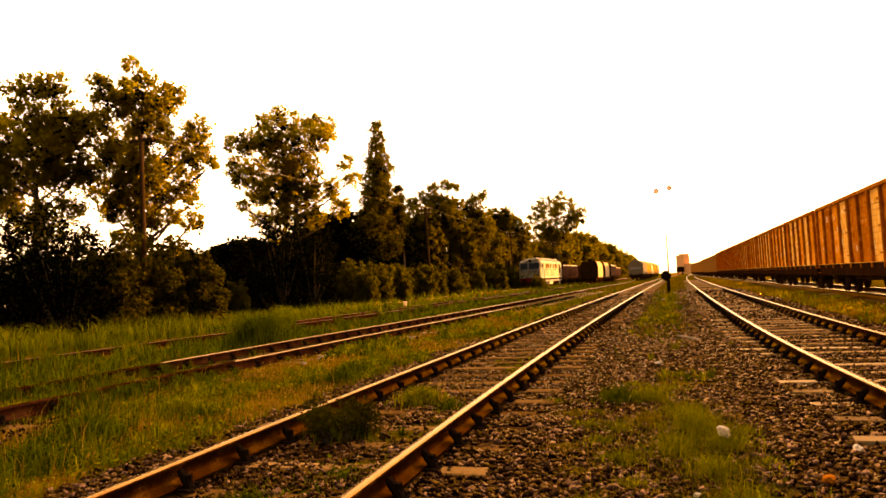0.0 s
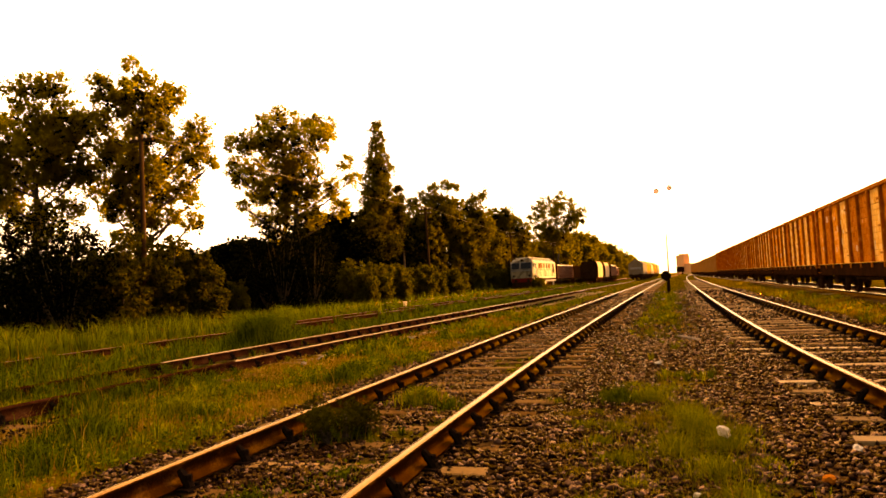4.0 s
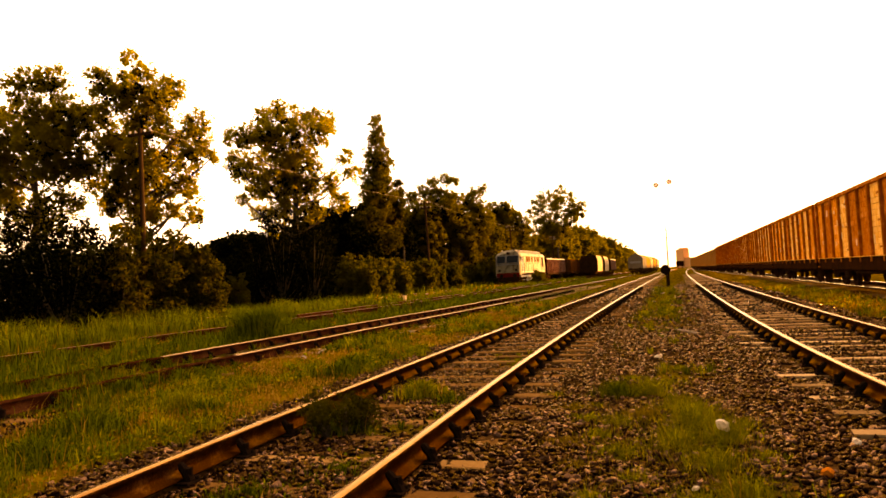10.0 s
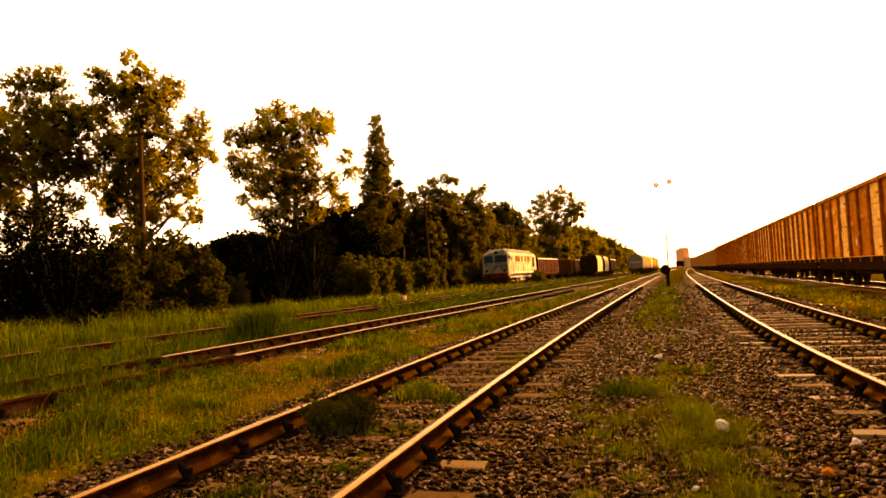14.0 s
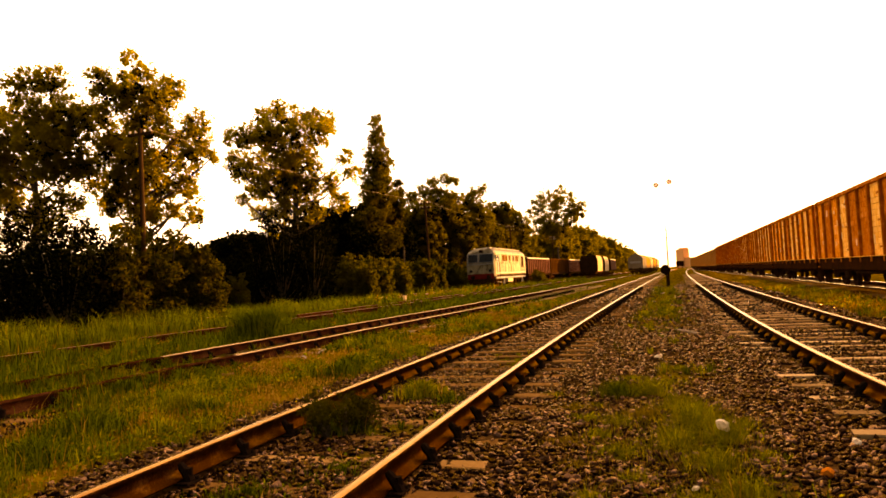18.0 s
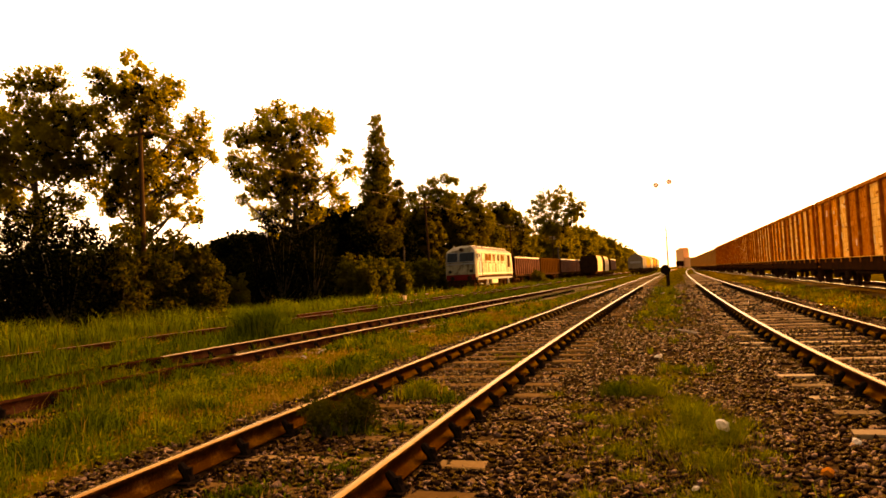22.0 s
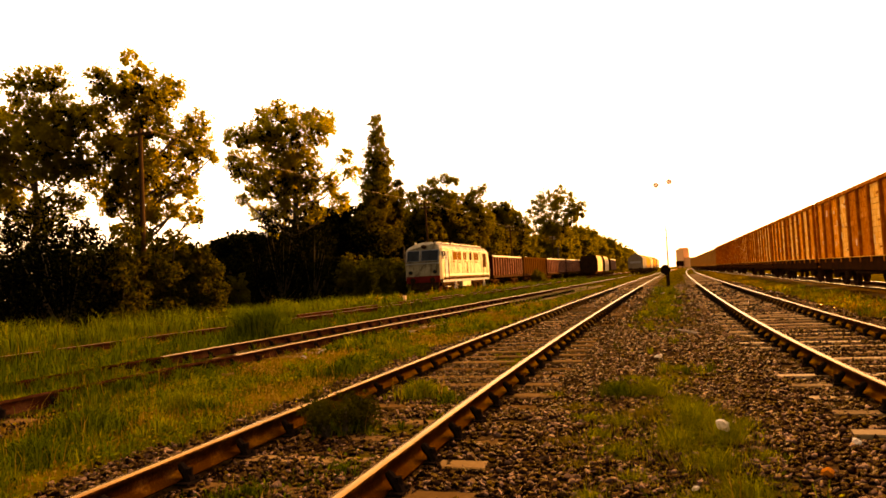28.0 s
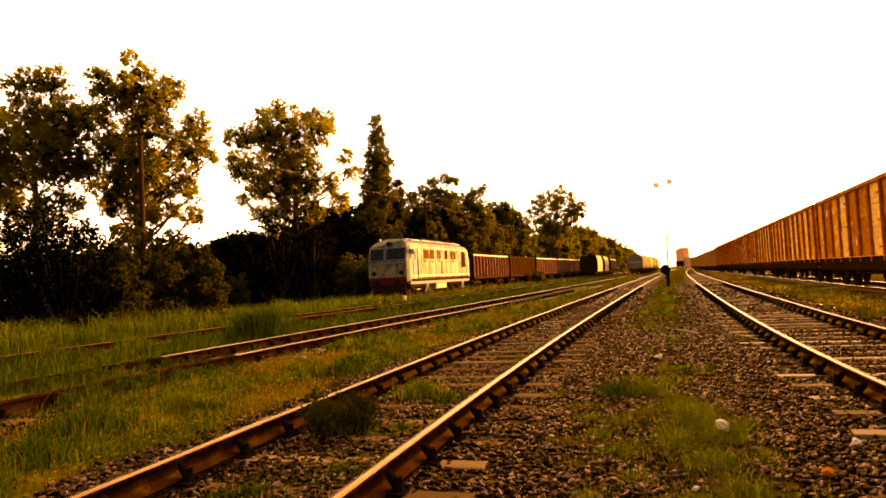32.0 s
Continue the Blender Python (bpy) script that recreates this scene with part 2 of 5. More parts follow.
def disc(bm, centre, axis, r, depth, sides=20):
    c, a = Vector(centre), Vector(axis).normalized()
    return tube(bm, [c - a * depth / 2, c + a * depth / 2], r, sides)


def raw_mesh(name, verts, faces, mat, smooth=False):
    """A mesh from arrays: verts (n, 3), faces (m, k)."""
    me = bpy.data.meshes.new(name)
    k = faces.shape[1]
    me.vertices.add(len(verts))
    me.vertices.foreach_set("co", np.asarray(verts, np.float32).ravel())
    me.loops.add(faces.size)
    me.loops.foreach_set("vertex_index", faces.astype(np.int32).ravel())
    me.polygons.add(len(faces))
    me.polygons.foreach_set("loop_start", np.arange(0, faces.size, k, dtype=np.int32))
    me.update(calc_edges=True)
    if smooth:
        me.polygons.foreach_set("use_smooth", [True] * len(faces))
    me.materials.append(mat)
    return me


# ---------------------------------------------------------------- the plan
GAUGE = 1.507


def main_left(y):
    """x of the left rail of the main track at y."""
    y = np.asarray(y, float)
    ahead, behind = np.maximum(y, 0), np.minimum(y, 0)
    return -3.08 - 0.42 * (1 - np.exp(-ahead / 7)) + 0.00004 * ahead ** 2 + 0.48 * (1 - np.exp(behind / 8))


def right_left(y):
    y = np.asarray(y, float)
    ahead, behind = np.maximum(y, 6), np.minimum(y - 6, 0)
    return 1.36 + 0.30 * np.exp(-(ahead - 6.9) / 5) + 0.00008 * np.maximum(0, y - 20) ** 2 + 0.575 * (1 - np.exp(behind / 8))


def weedy_left(y):
    return np.interp(np.asarray(y), [0, 9, 15, 24, 40, 60, 100, 200], [-8.72, -8.62, -8.5, -8.1, -7.75, -7.4, -6.7, -6.0])


def siding_left(y):
    return np.interp(np.asarray(y), [0, 16, 24, 40, 100, 400], [-14.65, -14.6, -14.1, -13.9, -13.9, -13.9])


def train_left(y):
    y = np.asarray(y, float)
    return -20.2 + 0.0006 * np.clip(y - 75, 0, 38) ** 2 + 0.03 * np.maximum(y - 113, 0)


def wagon_left(y):
    return 6.6 + 0 * np.asarray(y)


def wobble(x, y, k=1.0, s=0.0):
    """Smooth noise between about -1 and 1."""
    x, y = np.asarray(x) * k + s, np.asarray(y) * k + 1.7 * s
    return (np.sin(1.7 * x + 0.6 * np.sin(1.3 * y)) * np.cos(1.1 * y + 0.8 * np.sin(0.9 * x + 1)) +
            0.5 * np.sin(3.9 * x - 1.2 * y + 2) * np.cos(3.1 * y + 1.1 * x)) / 1.3


def ramp01(v, a, b):
    t = np.clip((v - a) / (b - a), 0, 1)
    return t * t * (3 - 2 * t)


def grass_share(x, y):
    """0 on bare ballast, 1 in full grass."""
    x, y = np.asarray(x, float), np.asarray(y, float)
    w = wobble(x, y, 1.3)
    m = main_left(y)
    g = ramp01(m - 0.55 - x + 0.25 * w, 0.0, 0.5)                                   # left of the main track
    g *= 1 - 0.8 * np.exp(-((x + 6.7) / .7) ** 2 - ((y - 5.6) / .8) ** 2)      # bare stony patch
    g *= 1 - 0.75 * ramp01(-0.2 + 0.8 * wobble(x, y, 0.8, 3), 0.1, 0.7) * ramp01(x, -7.0, -6.2) * ramp01(-x, 4.6, 5.4)
    inside = (x > m + 0.2) & (x < m + 1.3)
    g = np.maximum(g, inside * 0.8 * ramp01(wobble(x, y, 1.1, 5), 0.25, 0.6) * ramp01(-y, -16, -10))
    mid = ramp01(x - m - 2.0 + .3 * w, 0.0, 1.2) * ramp01(right_left(y) - 0.8 - x + .3 * w, 0.0, 1.0)   # between the two tracks
    g = np.maximum(g, mid * np.maximum(0.9 * ramp01(y + 3 * w, 12, 19), ramp01(wobble(x, y, 0.9, 8), 0.25, 0.6)) * 0.9)
    g = np.maximum(g, ramp01(x - right_left(y) - 2.5 + 0.25 * w, 0.0, 0.6) * ramp01(6.2 - x, 0, 0.5) * 0.95)
    g = np.maximum(g, ramp01(x, 8.6, 9.4))
    g = np.maximum(g, 0.8 * ramp01(y, 45, 90) * (x < 6))
    return g


def ground_z(x, y):
    x = np.asarray(x, float)
    z = -0.205 + 0.012 * wobble(x, y, 2.1) + 0.02 * wobble(x, y, 0.5)
    z = z - 0.05 * ramp01(-x, 9.4, 10.4) * ramp01(x, -12.2, -11.2) - 0.10 * ramp01(-x, 21.5, 24)
    z = z + 0.15 * ramp01(x, 9.2, 12.5)
    z = z - 0.06 * ramp01(x, 3.6, 4.4) * ramp01(-x, -6.2, -5.6)
    return z


def ground():
    xs = np.concatenate([[-1500, -700, -300, -150, -90, -60, -45, -36, -30, -26], np.arange(-23, -9, 0.5), np.arange(-9, 9, 0.16),
                         [9.2, 10, 12, 15, 20, 30, 50, 100, 250, 600, 1500]])
    ys = np.concatenate([[-800, -200, -60, -20, -8, -3], np.arange(0, 16, 0.2), np.arange(16, 40, 0.5), np.arange(40, 120, 2.5),
                         [120, 140, 170, 210, 260, 330, 450, 700, 1100, 2000, 3500]])
    gx, gy = np.meshgrid(xs, ys)
    gz = ground_z(gx, gy)
    nx, ny = len(xs), len(ys)
    i = np.arange(nx * ny).reshape(ny, nx)
    f = np.stack([i[:-1, :-1], i[:-1, 1:], i[1:, 1:], i[1:, :-1]], -1).reshape(-1, 4)
    m = bpy.data.materials.new("ground_gravel_and_turf")
    me = raw_mesh("ground", np.stack([gx, gy, gz], -1).reshape(-1, 3), f, m, True)
    at = me.attributes.new("turf", 'FLOAT', 'POINT')
    at.data.foreach_set("value", grass_share(gx, gy).ravel().astype(np.float32))
    m.use_nodes = True
    t = m.node_tree
    n, link = t.nodes, t.links.new
    b = n["Principled BSDF"]
    co = n.new("ShaderNodeTexCoord")

    def noise_ramp(scale, colours, detail=5):
        tx = n.new("ShaderNodeTexNoise")
        tx.inputs["Scale"].default_value = scale
        tx.inputs["Detail"].default_value = detail
        link(co.outputs["Object"], tx.inputs["Vector"])
        rp = n.new("ShaderNodeValToRGB")
        e = rp.color_ramp.elements
        while len(e) < len(colours):
            e.new(0.5)
        for k, c in enumerate(colours):
            e[k].position = 0.3 + 0.4 * k / (len(colours) - 1)
            e[k].color = (*c, 1)
        link(tx.outputs["Fac"], rp.inputs[0])
        return rp.outputs[0]
    vor = n.new("ShaderNodeTexVoronoi")
    vor.inputs["Scale"].default_value = 22
    link(co.outputs["Object"], vor.inputs["Vector"])
    peb = n.new("ShaderNodeValToRGB")
    peb.color_ramp.elements[0].color = (0.009, 0.0035, 0.0008, 1)
    peb.color_ramp.elements[1].color = (0.115, 0.05, 0.013, 1)
    sep = n.new("ShaderNodeSeparateColor")
    link(vor.outputs["Color"], sep.inputs[0])
    link(sep.outputs[0], peb.inputs[0])
    gravel = n.new("ShaderNodeMix")
    gravel.data_type, gravel.blend_type = 'RGBA', 'MIX'
    gravel.inputs["Factor"].default_value = 0.4
    link(peb.outputs[0], gravel.inputs["A"])
    link(noise_ramp(1.2, [(0.03, 0.013, 0.003), (0.09, 0.043, 0.013)]), gravel.inputs["B"])
    turf = noise_ramp(0.9, [(0.016, 0.016, 0.0006), (0.07, 0.05, 0.002), (0.18, 0.094, 0.006)], 8)
    mix = n.new("ShaderNodeMix")
    mix.data_type = 'RGBA'
    link(gravel.outputs["Result"], mix.inputs["A"])
    link(turf, mix.inputs["B"])
    a = n.new("ShaderNodeAttribute")
    a.attribute_name = "turf"
    link(a.outputs["Fac"], mix.inputs["Factor"])
    link(mix.outputs["Result"], b.inputs["Base Color"])
    b.inputs["Roughness"].default_value = 0.95
    b.inputs["Specular IOR Level"].default_value = 0.0
    bp = n.new("ShaderNodeBump")
    bp.inputs["Distance"].default_value = 0.04
    bp.inputs["Strength"].default_value = 0.8
    link(vor.outputs["Distance"], bp.inputs["Height"])
    link(bp.outputs[0], b.inputs["Normal"])
    return tagged(new("ground", me), "gravel ballast and rough turf between the railway tracks", "ground", kind="structure")


GROUND = ground()


# ---------------------------------------------------------------- railway tracks
def rail_mesh(name, xs_of, y0, y1, step, mat, dull=None, tread=None):
    """A flat-bottomed rail, its head at z = 0, following xs_of."""
    prof = [(-0.07, -0.16), (0.07, -0.16), (0.07, -0.148), (0.012, -0.125), (0.009, -0.045), (0.035, -0.036),
            (0.036, -0.008), (0.026, 0.0), (-0.026, 0.0), (-0.036, -0.008), (-0.035, -0.036), (-0.009, -0.045),
            (-0.012, -0.125), (-0.07, -0.148)]
    ys = np.concatenate([np.arange(y0, min(60, y1) - .01, step), np.arange(min(60, y1), y1 + 0.01, 4.0)])
    xs = xs_of(ys)
    k = len(prof)
    v = np.array([[(x + px, y, pz) for px, pz in prof] for x, y in zip(xs, ys)]).reshape(-1, 3)
    i = np.arange(len(ys) * k).reshape(-1, k)
    j = np.roll(i, -1, axis=1)
    f = np.stack([i[:-1], j[:-1], j[1:], i[1:]], -1).reshape(-1, 4)
    me = raw_mesh(name, v, f, mat)
    me.materials.append(tread or (RAIL_TOP if mat is RAIL_RUST else OLD_TOP))
    top = np.tile(np.array([6, 7, 8]), len(ys) - 1) + np.repeat(np.arange(len(ys) - 1) * k, 3)
    idx = np.zeros(len(f), np.int32)
    idx[top] = 1
    if dull:        # unused stretch with no polish on its head
        idx[top[np.repeat(ys[:-1], 3) < 9.8]] = 0
    if tread is RAIL_BRIGHT:        # the head's sides are bright too, painting the glint wider
        for q in (5, 9):
            idx[q::k] = 1
    me.polygons.foreach_set("material_index", idx)
    return me


def sleeper_mesh(mat):
    bm = bmesh.new()
    box(bm, -1.3, 1.3, -0.092, 0.092, -0.13, 0.0, 0.012)
    rng = random.Random(4)
    for v in bm.verts:
        v.co += Vector((rng.uniform(-.02, .02), rng.uniform(-.01, .01), rng.uniform(-.008, .008)))
    return mesh_of(bm, "sleeper", mat)


def chair_mesh():
    """A base plate with an upright clip and a screw on either side of the rail's foot."""
    bm = bmesh.new()
    box(bm, -0.16, 0.16, -0.07, 0.07, 0.0, 0.016)
    for s in (-1, 1):
        tube(bm, [(s * 0.125, 0, 0.01), (s * 0.10, 0, 0.06), (s * 0.062, 0, 0.105), (s * 0.045, 0, 0.128)], [0.036, 0.035, 0.03, 0.018], 7)
        disc(bm, (s * 0.115, 0, 0.07), (0, 0, 1), 0.026, 0.06, 6)
        disc(bm, (s * 0.14, 0.045, 0.022), (0, 0, 1), 0.016, 0.03, 6)
    return mesh_of(bm, "rail_chair", IRON)


SLEEPER_MESH, PALE_MESH, CHAIR_MESH = sleeper_mesh(SLEEPER), sleeper_mesh(PALE_SLEEPER), chair_mesh()


SPOTS = {"x": [], "y": []}      # where sleepers lie


def track(name, label, left, y0, y1, rail_mat, spacing=0.687, first=0.0, pieces=(0, 60), sunk=0.0, right_end=None, chairs=True, left_from=None, tread=None):
    tr = empty(name, Matrix(), label, "railway track", kind="structure")
    part("rail", rail_mesh("rail", left, y0 if left_from is None else left_from, y1, 0.5, rail_mat, right_end, tread), None, tr)
    part("rail", rail_mesh("rail", lambda y: left(y) + GAUGE, y0, right_end or y1, 0.5, rail_mat, right_end, tread), None, tr)
    rng = random.Random(name)
    n = 0
    y = first
    while y < pieces[1] and n < 300:
        if y > pieces[0]:
            x = float(left(y)) + GAUGE / 2
            s = part("sleeper", PALE_MESH if name == "right_track" or (name == "weedy_track" and y > 11) or (y > 14 and rng.random() < .4) else SLEEPER_MESH, None, tr, at=pose(x + rng.uniform(-.05, .05), y, -0.176 - sunk + rng.uniform(-.012, .004),
                                                               rng.uniform(-.6, .6), rng.uniform(-.4, .4), rng.uniform(-1.6, 1.6)))
            if chairs and y < 45:
                for o in (0, GAUGE):
                    part("rail_chair", CHAIR_MESH, None, tr, at=pose(float(left(y)) + o, y, -0.176))
            SPOTS["x"].append(x)
            SPOTS["y"].append(y)
            n += 1
        y += spacing + rng.uniform(-.02, .02)
    return tr


track("main_track", "straight railway track, rusty rails polished on top, weathered sleepers", main_left, -40, 420, RAIL_RUST, 0.687, -1.0 - 0.687 * 20, (-14, 110))
track("right_track", "railway track curving slightly, shiny rail heads, pale sleepers", right_left, -40, 420, RAIL_RUST, 0.687, 0.3 - 0.687 * 20, (-14, 110))
track("weedy_track", "overgrown rusty railway track in the grass", weedy_left, -40, 200, OLD_RAIL, 0.687, 0.2, (0, 60), 0.0, right_end=28)
track("siding_track", "overgrown siding with rusty rails half sunk in grass", siding_left, -40, 400, OLD_RAIL, 0.687, 0.2, (0, 0), 0.03, chairs=False, left_from=24, tread=DULL_TOP)
track("train_track", "railway track hidden in tall grass", train_left, 20, 420, OLD_RAIL, 0.69, 20, (0, 0), 0.0, chairs=False)
track("wagon_track", "railway track under a row of goods wagons", wagon_left, -40, 420, RAIL_RUST, 0.69, 5, (5, 80), 0.0, chairs=False, tread=RAIL_BRIGHT)


# ---------------------------------------------------------------- goods wagons
def wheelset_mesh(r=0.46):
    bm = bmesh.new()
    disc(bm, (0, 0, 0), (1, 0, 0), 0.07, 1.9, 10)
    for s in (-1, 1):
        disc(bm, (s * 0.75, 0, 0), (1, 0, 0), r, 0.12, 24)
        disc(bm, (s * 0.69, 0, 0), (1, 0, 0), r + 0.03, 0.03, 24)
        for k in range(6):
            a = k * math.pi / 3
            box(bm, s * 0.815 - .012, s * 0.815 + .012, math.cos(a) * r * .55 - .05, math.cos(a) * r * .55 + .05,
                math.sin(a) * r * .55 - .05, math.sin(a) * r * .55 + .05)
    return mesh_of(bm, "wheelset", SOOT)


WHEELS = wheelset_mesh()
WHEELS_BIG = wheelset_mesh(0.55)


def bogie(parent, y, axles=(-0.9, 0.9), r=0.46, mesh=None, mat=SOOT, spring=SOOT, side=1.02):
    """Side frames, axle boxes and springs at y; returns the wheelsets."""
    ys = [y + a for a in axles]
    for s in (-1, 1):
        bm = bmesh.new()
        box(bm, s * side - 0.05, s * side + 0.05, min(ys) - 0.55, max(ys) + 0.55, r + 0.05, r + 0.25, 0.02)
        for a in ys:
            box(bm, s * side - 0.09, s * side + 0.09, a - 0.16, a + 0.16, r - 0.16, r + 0.16, 0.03)
        part("bogie_frame", bm, mat, parent)
        bm = bmesh.new()
        for a in ys:
            for d in (-0.27, 0.27):
                disc(bm, (s * (side + 0.02), a + d, r + 0.02), (0, 0, 1), 0.075, 0.3, 10)
        tagged(part("spring", bm, spring, parent), kind="stuff")
    out = []
    for a in ys:
        out.append(part("wheelset", mesh or WHEELS, None, parent, at=pose(0, a, r)))
    return out


def buffers(parent, y, sign, z=1.05):
    for s in (-1, 1):
        bm = bmesh.new()
        disc(bm, (s * 0.87, y + sign * 0.25, z), (0, 1, 0), 0.08, 0.5, 10)
        disc(bm, (s * 0.87, y + sign * 0.52, z), (0, 1, 0), 0.23, 0.05, 18)
        part("buffer", bm, SOOT, parent)


def gondola(m, label, paint, length=13.4, group="red wagons behind the locomotive", top=3.3):
    """A steel open wagon with ribbed sides, base at the rail, y along it."""
    w = empty("open_wagon", m, label, "goods wagon", group)
    z0 = 1.2
    for s in (-1, 1):
        part("side_panel", boxed(s * 1.42 - 0.02, s * 1.42 + 0.02, 0, length, z0, top), paint, w)
        # pale paint carries the sunlight along the top of red wagons
        part("top_rail", boxed(s * 1.44 - 0.06, s * 1.44 + 0.06, 0, length, top - 0.14, top + 0.02, bevel=0.02), PALE if paint is OXIDE else paint, w, "top rail, its sunlit edge painted pale on red wagons")
        part("sill", boxed(s * 1.40 - 0.07, s * 1.40 + 0.07, 0, length, z0 - 0.28, z0 - 0.003, bevel=0.015), SOOT, w)
        n = 12
        for k in range(n + 1):
            y = 0.08 + (length - 0.16) * k / n
            bm = boxed(s * 1.48 - 0.05, s * 1.48 + 0.05, y - 0.06, y + 0.06, z0 - 0.05, top - 0.15, bevel=0.02)
            part("rib", bm, RIB if paint is OXIDE else paint, w)
    for y in (0, length):
        part("end_panel", boxed(-1.4, 1.4, y - 0.03, y + 0.03, z0, top - 0.02), paint, w)
    part("floor", boxed(-1.4, 1.4, 0.03, length - 0.03, z0 - 0.08, z0), SOOT, w)
    ws = bogie(w, 2.4) + bogie(w, length - 2.4)
    buffers(w, 0, -1)
    buffers(w, length, 1)
    return w, ws


def plank_wagon(m, label, length=13.6, seed=0, boards=None, posts=None):
    """A high wagon with boarded sides between steel posts. Its side towards the tracks is at x = -1.4."""
    w = empty("boarded_wagon", m, label, "goods wagon", "row of rusty goods wagons")
    rng = random.Random(seed)
    z0, top = 1.1, 3.38
    n = 10
    bay = length / n
    rows = 13
    bh = (top - z0) / rows
    for s in (-1, 1):
        for k in range(n):
            if s > 0 or seed in (0, 6) or seed > 6:
                part("side_panel", boxed(s * 1.33 - .03, s * 1.33 + .03, k * bay + .004, (k + 1) * bay - .004, z0, top), rng.choice(boards or (PLANK, PLANK_LIGHT, PLANK_LIGHT, PLANK_BROWN)), w)
                continue
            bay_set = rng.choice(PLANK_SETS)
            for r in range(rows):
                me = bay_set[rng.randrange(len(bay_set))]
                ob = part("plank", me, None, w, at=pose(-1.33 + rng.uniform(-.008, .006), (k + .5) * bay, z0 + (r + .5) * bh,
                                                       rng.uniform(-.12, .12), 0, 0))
        for k in range(n + 1):
            big = k in (0, 4, 6, n)
            d = 0.07 if big else 0.042
            y = min(max(k * bay, d), length - d)
            part("post", boxed(s * 1.40 - 0.055, s * 1.40 + 0.055, y - d, y + d, z0 - 0.18, top - 0.062, bevel=0.015), posts or POST_RUST, w)
        part("top_rail", boxed(s * 1.36 - 0.08, s * 1.36 + 0.08, 0, length, top - 0.06, top + 0.07, bevel=0.015), posts or POST_RUST, w)
        # bright strip paints the light caught along the top of the sill
        if s < 0:
            part("ledge", boxed(-1.47, -1.36, 0.02, length - .02, z0 - .022, z0 - .003), PLANK_LIGHT, w, "bright strip painted as a highlight on the sill")
        if s < 0 and 0 < seed < 6:
            for k in (3, 4, 5, 6):      # door hinges and latches
                for zz in (z0 + .25, z0 + 1.05, z0 + 1.85):
                    part("hinge", boxed(-1.475, -1.455, k * bay - .2, k * bay + .2, zz - .03, zz + .03), posts or POST_RUST, w)
            for zz in range(6):
                part("ladder_rung", tube(bmesh.new(), [(-1.5, length - .55, .75 + zz * .38), (-1.5, length - .15, .75 + zz * .38)], .014, 5), posts or POST_RUST, w)
            for _ in range(16):
                yy, zz = rng.uniform(.4, length - .6), rng.uniform(z0 + .1, top - .5)
                part("peeled_patch", boxed(-1.377, -1.362, yy, yy + rng.uniform(.04, .12), zz, zz + rng.uniform(.10, .3)), PALE_BOARD, w, "pale patch of peeled paint")
            # unseen sheet added to keep sky light out of the plank joints
            part("lining", boxed(-1.28, -1.25, 0.05, length - .05, z0, top - .01), posts or POST_RUST, w, "added sheet behind the planks")
        part("sill", boxed(s * 1.36 - 0.07, s * 1.36 + 0.07, 0, length, z0 - 0.46, z0 - 0.004, bevel=0.012), SILL, w)
    for y in (-0.034, length + 0.034):
        part("end_panel", boxed(-1.352, 1.352, y - 0.03, y + 0.03, z0 - .17, top + .05), boards[0] if boards else PLANK, w)
    part("floor", boxed(-1.3, 1.3, 0.07, length - 0.07, z0 - 0.18, z0 - 0.10), SOOT, w)
    # doors' hinges and a brake rod below
    part("brake_rod", tube(bmesh.new(), [(-1.2, 2.2, 0.62), (-1.2, length - 2.2, 0.62)], 0.03, 6), SOOT, w)
    part("truss", tube(bmesh.new(), [(-1.25, 3.2, 0.9), (-1.25, length * .4, 0.55), (-1.25, length * .6, 0.55), (-1.25, length - 3.2, 0.9)], 0.045, 6), SOOT, w)
    bogie(w, 2.2)
    bogie(w, length - 2.2)
    buffers(w, 0, -1)
    buffers(w, length, 1)
    return w


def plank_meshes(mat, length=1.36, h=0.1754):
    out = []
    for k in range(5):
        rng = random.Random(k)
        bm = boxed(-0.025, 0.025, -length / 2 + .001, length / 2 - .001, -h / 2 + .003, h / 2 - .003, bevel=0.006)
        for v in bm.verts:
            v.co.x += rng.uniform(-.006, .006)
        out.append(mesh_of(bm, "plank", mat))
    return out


PLANK_SETS = [plank_meshes(m) for m in (PLANK, PLANK_LIGHT, PLANK_LIGHT, PLANK_BROWN)]
y = 33.1 - 28.4
# the first wagon is out of view, added to shade the near ballast
for k in range(17):
    if k < 7:
        plank_wagon(pose(7.35, y + 0.3, 0), "tall rusty orange goods wagon with boarded sides", 13.6, k)
    else:
        plank_wagon(pose(7.35, y + 0.3, -0.12), "pale yellow goods wagon at the far end of the row", 13.6, k, (PALE_BOARD,), OCHRE_VAN)
    y += 14.2


